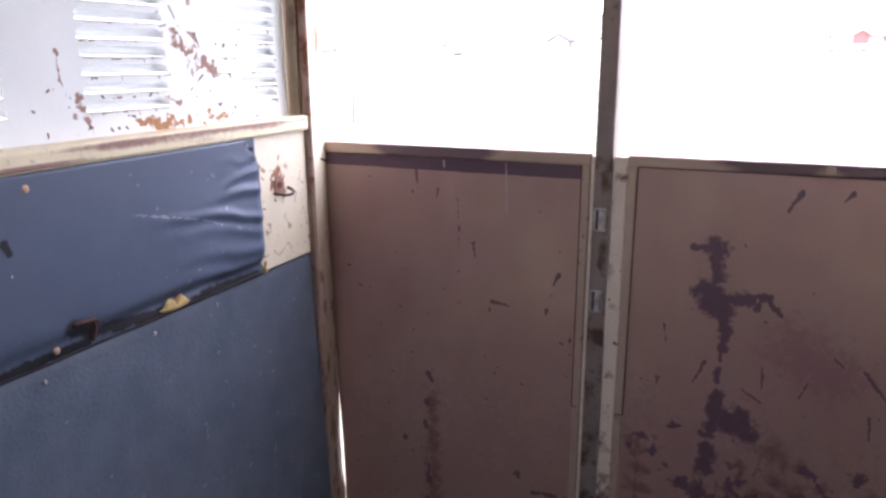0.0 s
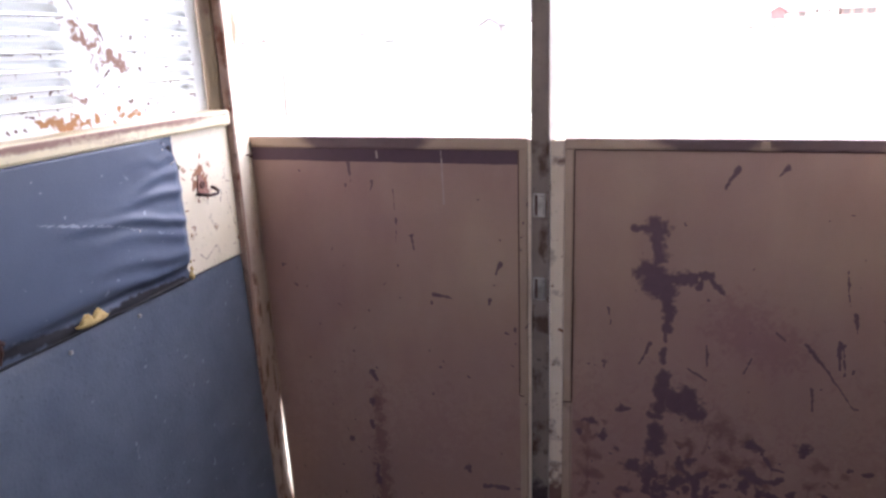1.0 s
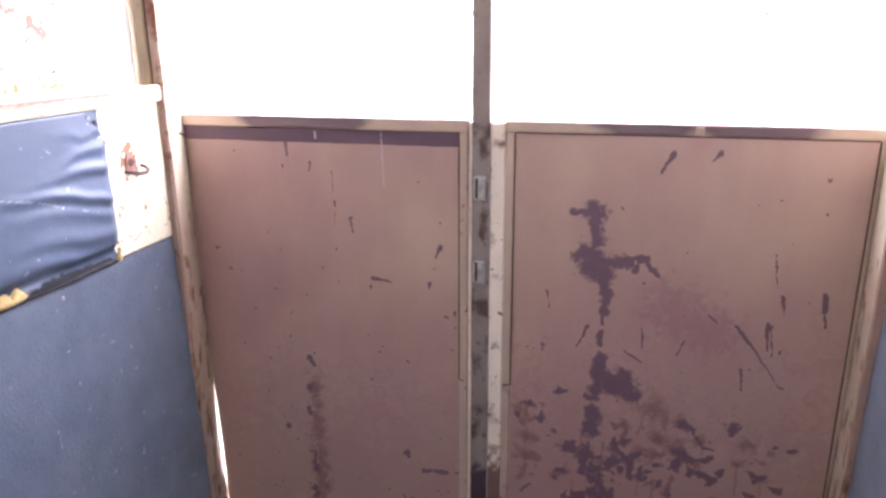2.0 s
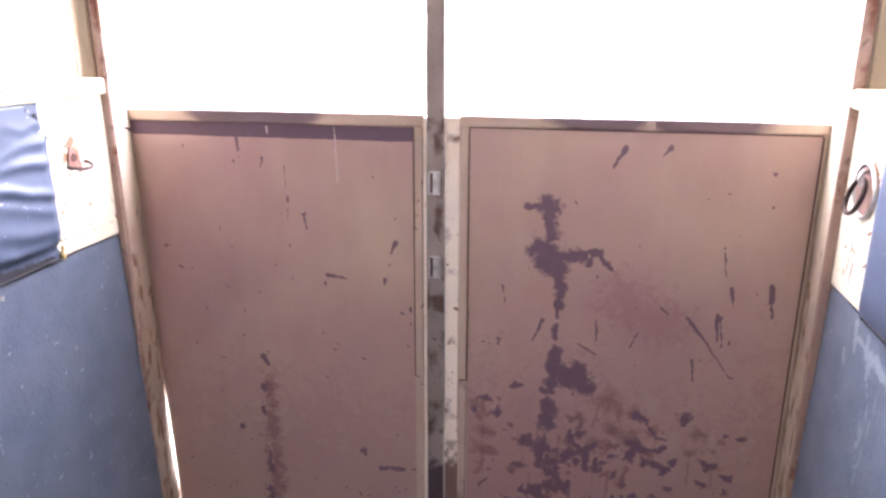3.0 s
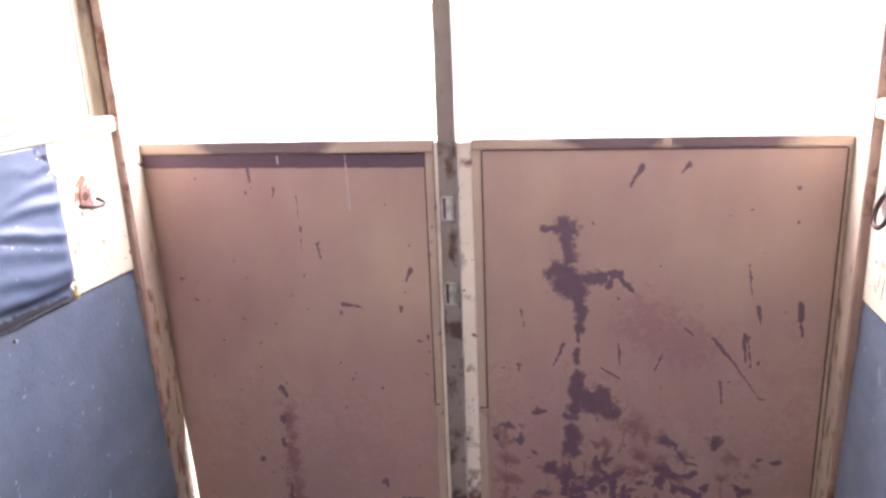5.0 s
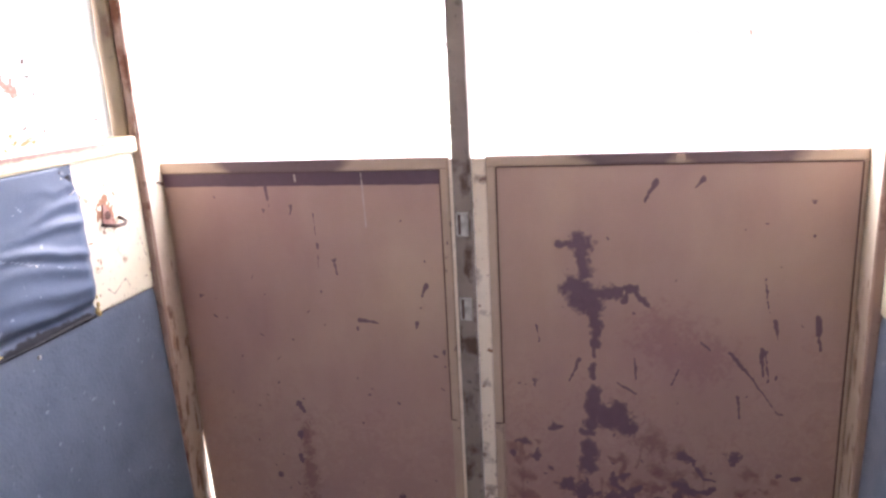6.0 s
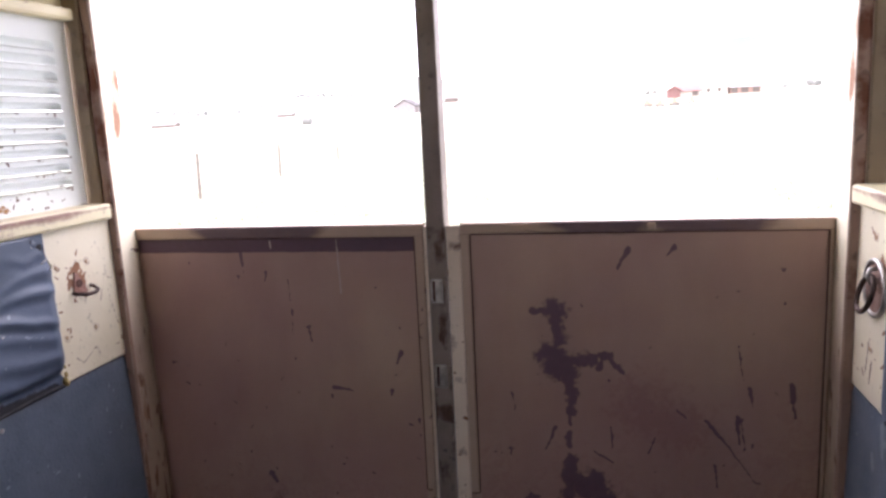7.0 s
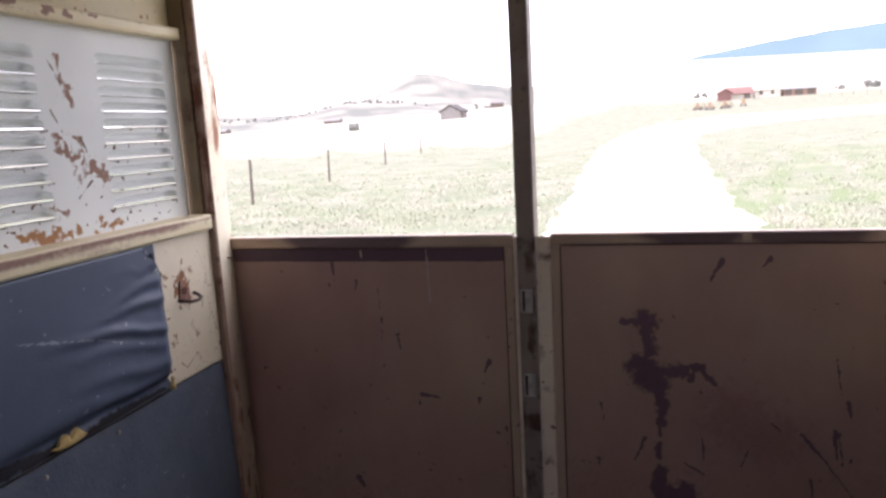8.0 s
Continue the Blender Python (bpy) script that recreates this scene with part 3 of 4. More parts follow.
def lining(x, s):
    """All that is fixed to one side wall: kick sheet, padding, end plate, rails, louvred panel."""
    X = lambda d: x + s * d
    U, V = ((0, 1, 0), (0, 0, 1)) if s > 0 else ((0, -1, 0), (0, 0, 1))
    yu = (lambda y0, y1: (lambda u: y0 + u)) if s > 0 else (lambda y0, y1: (lambda u: y1 - u))
    pad_end = -0.317 if s > 0 else -0.292
    kick_top = 1.036 if s > 0 else 1.017

    def lay(name, material, parent, d, y0, y1, z0, z1, res, bulge=None, masks=None, hole=None, skirt=0.006, label=""):
        f = yu(y0, y1)
        wrap = lambda g: (lambda u, v: g(f(u), v + z0))
        return sheet(name, material, parent, (X(d), y0 if s > 0 else y1, z0), U, V, y1 - y0, z1 - z0, res, wrap(bulge) if bulge else None,
                     {k: wrap(g) for k, g in (masks or {}).items()}, wrap(hole) if hole else None, skirt, label)

    rr = random.Random(20 + s)
    # kick sheet
    kick = thing("kick_panel", "scuffed dark blue rubber kick sheet screwed to the wall", "wall panel", (0, 0, 0))
    scuff = specks(rr, 160, -1.2, -0.14, 0.3, 1.03, 0.001, 0.0026, 0.03) + specks(rr, 170, -0.9, -0.14, 0.3, 1.0, 0.0009, 0.0018, 0.012)
    if s < 0:
        scuff += [(-0.285, 0.985, -0.33, 0.968, 0.006), (-0.33, 0.968, -0.375, 0.975, 0.009), (-0.375, 0.97, -0.45, 0.955, 0.009), (-0.34, 0.95, -0.37, 0.90, 0.004), (-0.372, 0.90, -0.368, 0.75, 0.002), (-0.235, 0.94, -0.245, 0.92, 0.006), (-0.325, 0.99, -0.345, 0.96, 0.007), (-0.34, 0.97, -0.345, 0.935, 0.007), (-0.40, 0.94, -0.37, 0.70, 0.002), (-0.36, 0.85, -0.365, 0.82, 0.007), (-0.27, 1.0, -0.28, 0.96, 0.006)]
    rubber = lay("rubber_sheet", M_KICK, kick, 0.0, FRONT + 0.02, -0.126, 0.01, kick_top, 0.006, lambda y, z: (0.041 if s > 0 else 0.021) * np.clip(kick_top - 0.02 - z, 0, 0.75) + 0.004 * (fbm(y, z, 2.5, 4) - 0.5) - 0.004 * np.clip((z - kick_top + 0.016) / 0.015, 0, 1),
        {"pale": lambda y, z: np.maximum(strokes(y, z, scuff, 0.8), np.clip(fbm(y, z, 9, 7) * 0.8 - 0.42, 0, 0.3))})
    for y, z in ((-0.478, 1.014), (-0.649, 1.010), (-0.88, 1.010)):
        bm = bmesh.new()
        bmesh.ops.create_uvsphere(bm, u_segments=10, v_segments=6, radius=0.0046, matrix=Matrix.Translation((X(0.003), y, z)) @ Matrix.Diagonal((0.6, 1, 1, 1)))
        part("screw", bm, M_STEEL, rubber, "bright screw head")
    # padding
    pad = thing("wall_pad", "torn dark blue vinyl padding with wrinkles and foam showing" if s > 0 else "dark blue vinyl wall padding", "wall padding")

    def puff(y, z):
        e = np.minimum((1.375 - z) / 0.03, (pad_end - y) / 0.03)
        h = (0.018 if s > 0 else 0.013) * np.minimum(np.sqrt(np.clip(e, 0, 1)), np.sin(0.5 * math.pi * np.clip((z - kick_top) / 0.075, 0, 1))) + 0.003 * (fbm(y, z, 5, 3) - 0.5)
        if s > 0:
            for i, (a, b, c, d, w) in enumerate(FOLDS):
                t = np.clip((y - a) / (c - a), 0, 1)
                zz = b + (d - b) * t + 0.012 * np.sin(3.1 * t + 0.4 * i) + 0.02 * (fbm(y, y * 0 + i, 9, i) - 0.5)
                amp = (0.45 + 0.25 * (i % 3)) * np.clip((y - a + 0.06) / 0.2, 0, 1) * np.clip((pad_end + 0.01 - y) / 0.03, 0, 1)
                h = h + 0.0062 * amp * (np.exp(-((z - zz) / (1.25 * w)) ** 2) - 0.5 * np.exp(-((z - zz + 1.9 * w) / (1.4 * w)) ** 2))
            h = h - 0.013 * np.exp(-((z - 1.066 - 0.008 * (fbm(y, y * 0, 12, 9) - 0.5)) / 0.013) ** 2) * np.clip((y + 0.8) / 0.15, 0.3, 1)
        return h

    edge = lambda z: pad_end - 0.012 * (fbm(z, z * 0, 14, 2) - 0.3) - 0.06 * np.clip((z - 1.283) / 0.05, 0, 1)
    torn = (lambda y, z: (y > edge(z))) if s > 0 else None
    cover = lay("cover", M_VINYL, pad, 0.006, FRONT + 0.02, pad_end, kick_top, 1.3445, 0.004, puff, {
        "pale": lambda y, z: strokes(y, z, [(-0.686, 1.247, -0.52, 1.205, 0.0019), (-0.52, 1.205, -0.366, 1.15, 0.0017)] + specks(rr, 40, -1.1, -0.35, 1.06, 1.32, 0.0012, 0.0026, 0.012), 0.7),
        # tears, and the shade below the pad's fold painted as dark strokes
        "tear_and_shade": lambda y, z: strokes(y, z, [(-0.80, 1.066, -0.64, 1.047, 0.012), (-0.64, 1.046, -0.52, 1.045, 0.010), (-0.52, 1.05, -0.345, 1.043, 0.009), (-1.0, 1.05, -0.80, 1.05, 0.010), (-0.83, 1.085, -0.79, 1.075, 0.014), (-0.925, 1.25, -0.92, 1.235, 0.006)], 0.3) if s > 0 else np.zeros_like(y)},
        torn, 0.012)
    # lower edge, its dark colour standing for the shadow line under the pad
    bm = bmesh.new()
    tube(bm, [(X(0.005), y, kick_top + 0.005 + 0.0012 * math.sin(31 * y)) for y in np.linspace(FRONT + 0.03, pad_end - 0.012, 60)], 0.0046, 8)
    part("rolled_edge", bm, M_PAD_SHADOW, pad, "lower edge coloured dark as the pad's shadow line")
    if s > 0:
        # foam that shows through the tear, cords and fasteners
        bm = bmesh.new()
        bmesh.ops.create_icosphere(bm, subdivisions=3, radius=1)
        for v in bm.verts:
            k = 1 + 0.35 * noise.noise(v.co * 2.3)
            peak = max(math.exp(-((v.co.y - 0.45) / 0.3) ** 2), 0.9 * math.exp(-((v.co.y + 0.35) / 0.3) ** 2))
            v.co = Vector((X(0.015) + 0.007 * v.co.x, -0.603 + 0.036 * v.co.y * k, 1.053 + (0.022 * peak if v.co.z > 0 else 0.008) * v.co.z))
        part("foam", bm, M_FOAM, cover, "yellow foam showing through the tear")
        bm = bmesh.new()
        tube(bm, [(X(0.021), -0.832, 1.090), (X(0.024), -0.826, 1.094), (X(0.025), -0.79, 1.090), (X(0.021), -0.783, 1.084)], 0.0035)
        tube(bm, [(X(0.022), -0.79, 1.088), (X(0.020), -0.788, 1.07), (X(0.016), -0.792, 1.052)], 0.003)
        part("staple", bm, M_RUSTY, cover, "rusty wire staple")
        for y, z, r in ((-0.861, 1.059, 0.006), (-0.878, 1.324, 0.007), (-0.466, 1.182, 0.0035), (-0.401, 1.252, 0.0025), (-0.92, 1.20, 0.004)):
            bm = bmesh.new()
            bmesh.ops.create_icosphere(bm, subdivisions=2, radius=r, matrix=Matrix.Translation((X(0.016 if z < 1.1 else 0.0225), y, z)) @ Matrix.Diagonal((0.6, 1, 1, 1)))
            part("stud", bm, M_STEEL if r < 0.005 else M_RIVET, cover, "small fastener")
        for y, z, r in ((-0.322, 1.048, 0.008), (-0.319, 1.062, 0.005), (-0.320, 1.078, 0.004)):
            bm = bmesh.new()
            bmesh.ops.create_icosphere(bm, subdivisions=2, radius=r, matrix=Matrix.Translation((X(0.011), y, z)) @ Matrix.Diagonal((0.6, 0.8, 1.2, 1)))
            for v in bm.verts:
                v.co += 0.35 * r * noise.noise_vector(v.co * 190)
            part("frayed_foam", bm, M_FOAM, cover, "frayed yellowed foam at the torn edge")
        for i in range(4):
            bm = bmesh.new()
            r2 = random.Random(40 + i)
            y0, z0 = -0.376 + 0.015 * i, 1.336 - 0.0135 * i
            tube(bm, [(X(0.017 + 0.005 * r2.random()), y0 + 0.008 * (r2.random() - 0.5) * k, z0 - 0.006 * k) for k in range(4)], 0.0034, 6)
            part("torn_shred", bm, (M_CREAM, M_VINYL, M_PLAIN, M_CREAM)[i % 4], cover, "torn backing shred")
        lay("backing", M_VINYL, pad, 0.0048, -0.41, -0.322, 1.25, 1.3440, 0.003, lambda y, z: 0.002 * (fbm(y, z, 40, 6) - 0.5), {
            "tear_and_shade": lambda y, z: strokes(y, z, [(-0.352, 1.320, -0.344, 1.316, 0.013), (-0.342, 1.304, -0.33, 1.296, 0.015), (-0.365, 1.33, -0.36, 1.325, 0.005)], 1.0, 4, 0.006),
            "pale": lambda y, z: strokes(y, z, [(-0.345, 1.332, -0.342, 1.33, 0.004), (-0.355, 1.308, -0.35, 1.304, 0.003)], 0.8, 4, 0.004)}, None, 0.002, "torn backing")
    # end plate
    plate = thing("end_plate", "cream painted steel plate with rust spots", "wall panel")
    spots = specks(rr, 30, pad_end, -0.13, 1.05, 1.33, 0.001, 0.0025, 0.015)
    rivets = [(-0.212, 1.268), (-0.208, 1.126), (-0.297, 1.271), (-0.293, 1.128)] if s > 0 else [(-0.212, 1.30), (-0.208, 1.11)]
    pencil = [(-0.156, 1.251, -0.184, 1.178, 0.0011), (-0.155, 1.184, -0.139, 1.117, 0.0011), (-0.256, 1.064, -0.216, 1.086, 0.0012), (-0.216, 1.086, -0.199, 1.057, 0.0012), (-0.274, 1.08, -0.256, 1.064, 0.0012)] if s > 0 else [(-0.2, 1.12, -0.19, 1.06, 0.002), (-0.215, 1.09, -0.21, 1.05, 0.003)]
    rust_rings = lambda y, z: 0.62 * np.maximum.reduce([np.exp(-((np.hypot(y - a, z - b) - 0.0078) / 0.0022) ** 2) for a, b in rivets]) * (0.55 + 0.8 * fbm(y, z, 120, 4))
    face = lay("plate", M_CREAM, plate, 0.0025, pad_end - 0.04, -0.1275, kick_top + 0.005, 1.345, 0.003, lambda y, z: 0.002 * (fbm(y, z, 8, 5) - 0.5), {
        "rust": lambda y, z: np.maximum(strokes(y, z, [(-0.245, 1.245, -0.24, 1.215, 0.015), (-0.25, 1.252, -0.236, 1.262, 0.008), (-0.262, 1.236, -0.27, 1.226, 0.005)], 1.0), np.maximum(rust_rings(y, z), strokes(y, z, spots, 0.5))),
        "stain": lambda y, z: 0.9 * strokes(y, z, pencil, 0.7)})
    xa, xb = sorted((X(-0.009), X(-0.005)))
    # dark strips behind the open seams, in place of the shade there
    part("seam", box(bmesh.new(), xa, xb, pad_end - 0.04, -0.123, kick_top - 0.006, kick_top + 0.014), M_GROOVE, plate, "dark strip painting the shade in the seam")
    part("seam", box(bmesh.new(), xa, xb, -0.132, -0.1225, 1.04, 1.345), M_GROOVE, plate, "dark strip painting the shade in the seam")
    for y, z in rivets:
        bm = bmesh.new()
        bmesh.ops.create_uvsphere(bm, u_segments=12, v_segments=6, radius=0.0048, matrix=Matrix.Translation((X(0.0025), y, z)) @ Matrix.Diagonal((0.45, 1, 1, 1)))
        part("rivet", bm, M_RIVET, face, "painted rivet with rust ring")
    # rails
    for name, z0, z1, d in (("rail", 1.345, 1.379, 0.02), ("rail", 1.755, 1.780, -0.010)):
        r = thing(name, "cream painted wooden wall rail with worn patches", "rail", group="rails on the side walls")
        xa, xb = sorted((X(-0.040), X(d - 0.001)))
        part("batten", box(bmesh.new(), xa, xb, FRONT + 0.02, -0.1345, z0 + 0.0005, z1, 0.004), M_RAIL, r)
        lay("face", M_RAIL, r, d, FRONT + 0.03, -0.138, z0 + 0.004, z1 - 0.003, 0.003, None, {"rust": (lambda zz: lambda y, z: np.clip(1.5 * fbm(y * 0.25, z * 2, 14, 5) - 0.62 + 0.30 * np.clip((-0.40 - y) / 0.3, -1, 1) + 0.2 * np.exp(-((z - 1.371) / 0.006) ** 2) * (zz < 1.5) + 0.6 * np.clip((-0.70 - y) / 0.2, 0, 1) * (z < 1.357) * (zz < 1.5) - (zz > 1.5) * 0.1 + (zz > 1.5) * strokes(y, z, [(-0.50, 1.774, -0.485, 1.772, 0.005), (-0.455, 1.772, -0.445, 1.766, 0.005), (-0.40, 1.775, -0.38, 1.774, 0.003), (-0.27, 1.774, -0.25, 1.775, 0.003), (-0.62, 1.774, -0.56, 1.775, 0.004)], 0.8), 0, 0.75))(z0)}, None, 0.003)
    # louvred panel
    panel = thing("louvre_panel", "white painted louvred steel panel with peeling rust", "vent panel")
    cols, zs = [(-0.372, -0.170), (-0.706, -0.511), (-1.04, -0.845), (-1.375, -1.18)], [1.422 + 0.0304 * i for i in range(10)]
    rag = specks(rr, 30, -0.45, -0.2, 1.385, 1.46, 0.001, 0.0022, 0.012) + specks(rr, 22, -0.8, -0.5, 1.385, 1.5, 0.001, 0.0022, 0.012)
    rag += [(-0.482, 1.692, -0.462, 1.655, 0.0018), (-0.492, 1.605, -0.468, 1.562, 0.0018), (-0.452, 1.448, -0.418, 1.478, 0.0016), (-0.43, 1.56, -0.42, 1.53, 0.0014)]
    for a, b in cols[:2]:
        for zz in zs[:6]:
            for _ in range(7):
                y, d = rr.uniform(a, b), rr.random()
                rag.append((y, zz - 0.003, y + rr.uniform(-0.004, 0.004) + 0.012 * (d > 0.6), zz - 0.003 - 0.012 * d * (d < 0.6), rr.uniform(0.001, 0.002)))

    def slots(y, z):
        k = np.zeros(y.shape, bool)
        for a, b in cols:
            for zz in zs:
                t = np.clip(np.minimum(y - a, b - y) / 0.02, 0, 1)
                k |= (t > 0.12) & (z > zz) & (z < zz + 0.0185 * (0.55 + 0.45 * np.sqrt(t)))
        return k

    lay("panel_sheet", M_WHITE, panel, -0.036, -1.415, -0.136, 1.366, 1.762, 0.0022, lambda y, z: 0.003 * (fbm(y, z, 6, 6) - 0.5), {
        "rust": lambda y, z: strokes(y, z, RUSTS, 1.1, 3, 0.010, 0.5) * (0.6 + 0.65 * fbm(y, z * 0.5, 190, 5, 2)) if s > 0 else np.zeros_like(y),
        "flake": lambda y, z: np.maximum(strokes(y, z, rag, 0.9, 6, 0.003) * 0.95, np.clip(strokes(y, z, [(a, b, c, d, 1.25 * w) for a, b, c, d, w in RUSTS], 1.1, 3, 0.010, 0.5) - 1.6 * np.abs(strokes(y, z, RUSTS, 1.1, 3, 0.010, 0.5) - 0.3), 0, 0.75)) if s > 0 else np.zeros_like(y),
        "orange": lambda y, z: strokes(y, z, ORANGE, 1.2, 9, 0.009, 0.5) * (0.45 + 0.8 * fbm(y * 0.5, z, 190, 4, 2)) if s > 0 else np.zeros_like(y)}, slots, 0.004)
    for a, b in cols:
        bm = bmesh.new()
        n, prof = 14, ((0.021, 0.0), (0.0195, 0.011), (0.013, 0.020), (0.005, 0.0205), (0.0022, 0.0090))
        grid = []
        for i in range(n + 1):
            t = i / n
            y = a + (b - a) * (0.5 - 0.5 * math.cos(math.pi * t))
            k = min(1, math.sqrt(max(0.0, min(0.5 * (y - a), b - y)) / 0.009))
            grid.append([bm.verts.new((X(-0.0365 - h * k), y, z * (0.55 + 0.45 * k))) for z, h in prof])
        for i in range(n):
            for q in range(len(prof) - 1):
                f = bm.faces.new((grid[i][q], grid[i + 1][q], grid[i + 1][q + 1], grid[i][q + 1]))
                f.smooth = True
        sill = [[bm.verts.new((X(d), y, z)) for d, z in ((-0.0375, 0.0000), (-0.0300, -0.0002), (-0.0292, -0.0008), (-0.0362, -0.0030))] for y in (a + 0.006, b - 0.006)]
        for q in range(3):
            bm.faces.new((sill[0][q], sill[1][q], sill[1][q + 1], sill[0][q + 1]))
        bmesh.ops.remove_doubles(bm, verts=bm.verts, dist=1e-5)
        bmesh.ops.recalc_face_normals(bm, faces=bm.faces)
        me = bpy.data.meshes.new("louvre")
        bm.to_mesh(me)
        bm.free()
        me.materials.append(M_WHITE)
        for i, zz in enumerate(zs):
            h = new("louvre", me)
            h.parent, h.location = panel, (0, 0, zz)
    # panel above the upper rail
    up = thing("upper_panel", "cream painted steel panel above the upper rail", "wall panel")
    lay("plate", M_UPPER, up, -0.036, FRONT + 0.02, -0.136, 1.7815, TOP - 0.01, 0.006, lambda y, z: 0.003 * (fbm(y, z, 3, 8) - 0.5), {"rust": lambda y, z: strokes(y, z, specks(random.Random(3), 14, -0.8, -0.2, 1.78, 1.85, 0.002, 0.006, 0.02), 1.0)})


lining(XL, 1)
lining(XR, -1)

# ---- tie hook and tie ring ----
hook = thing("tie_hook", "rusty iron tie loop on the cream plate", "hook", (XL + 0.003, -0.24, 1.213))
bm = bmesh.new()
tube(bm, [(0.004, -0.026, 0.0), (0.014, -0.024, -0.002), (0.026, -0.010, -0.005), (0.029, 0.010, -0.005), (0.022, 0.026, -0.003), (0.010, 0.030, 0.002), (0.003, 0.026, 0.006)], 0.0036, 10)
part("loop", bm, M_IRON, hook, "dark iron loop")
bm = bmesh.new()
bmesh.ops.create_cone(bm, cap_ends=True, segments=20, radius1=0.011, radius2=0.008, depth=0.006, matrix=Matrix.Translation((0.002, -0.004, 0.016)) @ Matrix.Rotation(radians(90), 4, "Y"))
part("base", bm, M_RUSTY, hook)
bm = bmesh.new()
prof = ((-0.022, -0.004), (0.020, -0.006), (0.012, 0.010), (0.004, 0.022), (-0.004, 0.036), (-0.014, 0.040), (-0.018, 0.020))
lo = [bm.verts.new((0.001, a, b)) for a, b in prof]
hi = [bm.verts.new((0.0035, a * 0.95, b * 0.97)) for a, b in prof]
bm.faces.new(lo[::-1])
bm.faces.new(hi)
for k in range(len(prof)):
    bm.faces.new((lo[k], lo[(k + 1) % len(prof)], hi[(k + 1) % len(prof)], hi[k]))
bmesh.ops.recalc_face_normals(bm, faces=bm.faces)
part("bracket", bm, M_TAB, hook, "pinkish rusty bracket")
ring = thing("tie_ring", "rusty iron tie ring hanging from a round steel plate", "ring", (XR - 0.003, -0.226, 1.219))
bm = bmesh.new()
bmesh.ops.create_cone(bm, cap_ends=True, segments=28, radius1=0.048, radius2=0.043, depth=0.005, matrix=Matrix.Translation((-0.0015, 0, 0)) @ Matrix.Rotation(radians(-90), 4, "Y"))
bmesh.ops.bevel(bm, geom=bm.edges[:], offset=0.0015, segments=1, affect="EDGES")
ring_plate = part("plate", bm, M_WORN, ring, "worn pinkish-brown round plate")
bm = bmesh.new()
tube(bm, [(-0.004, 0.045 * math.cos(a), 0.045 * math.sin(a)) for a in [i * math.tau / 32 for i in range(32)]], 0.0038, 8, True)
part("rim", bm, M_STEEL, ring_plate, "bright worn rim")
bm = bmesh.new()
tube(bm, [(-0.011 - 0.008 * (1 - math.cos(a)) * 0.5, -0.004 + 0.028 * math.sin(a) + 0.012 * (1 - math.cos(a)), 0.020 - 0.032 * (1 - math.cos(a))) for a in [i * math.tau / 28 for i in range(28)]], 0.0042, 8, True)
part("ring", bm, M_IRON, ring, "dark iron ring")
bm = bmesh.new()
tube(bm, [(-0.003, -0.004, 0.034), (-0.014, -0.004, 0.030), (-0.017, -0.004, 0.020), (-0.012, -0.004, 0.010), (-0.003, -0.004, 0.006)], 0.004, 8)
part("staple", bm, M_STEEL, ring, "worn steel staple")

# ---- outdoors ----
EYE = (0.28, -1.53, 1.54)
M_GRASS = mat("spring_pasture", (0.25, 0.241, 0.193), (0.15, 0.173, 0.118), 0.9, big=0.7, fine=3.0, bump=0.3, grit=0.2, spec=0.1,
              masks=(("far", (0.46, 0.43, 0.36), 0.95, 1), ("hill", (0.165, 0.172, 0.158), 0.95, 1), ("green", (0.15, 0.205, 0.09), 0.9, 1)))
M_TUFT = mat("dry_grass_tufts", (0.405, 0.40, 0.325), (0.29, 0.325, 0.235), 0.9, big=0.5, fine=6, bump=0.0, spec=0.1)
M_FAR = mat("pale_siding", (0.45, 0.42, 0.36), (0.38, 0.36, 0.31), 0.9)
M_ROAD = mat("pale_gravel_road", (0.62, 0.58, 0.52), (0.55, 0.51, 0.45), 0.95, big=0.5, fine=12, bump=0.3, spec=0.1)
M_HAZE_BLUE = mat("haze_blue_mountain", (0.135, 0.195, 0.42), (0.115, 0.17, 0.37), 1.0, big=0.002, fine=0.01, bump=0.0, spec=0.0)
M_WOOD = mat("weathered_wood", (0.16, 0.13, 0.11), (0.10, 0.085, 0.075), 0.9, big=8, fine=40)
M_REDBARN = mat("red_barn_paint", (0.20, 0.095, 0.085), (0.16, 0.085, 0.075), 0.7)
M_TIN = mat("grey_tin_roof", (0.22, 0.21, 0.20), (0.17, 0.16, 0.155), 0.5, 0.3)
M_YELLOW = mat("yellow_machine_paint", (0.33, 0.25, 0.16), (0.27, 0.19, 0.13), 0.5)
M_TREE = mat("dark_juniper", (0.15, 0.155, 0.145), (0.12, 0.125, 0.115), 0.9)


M_SLATE = mat("dark_weathered_roof", (0.07, 0.062, 0.06), (0.05, 0.045, 0.044), 0.8)


def bell(a, c, w):
    return np.exp(-((a - c) / w) ** 2)


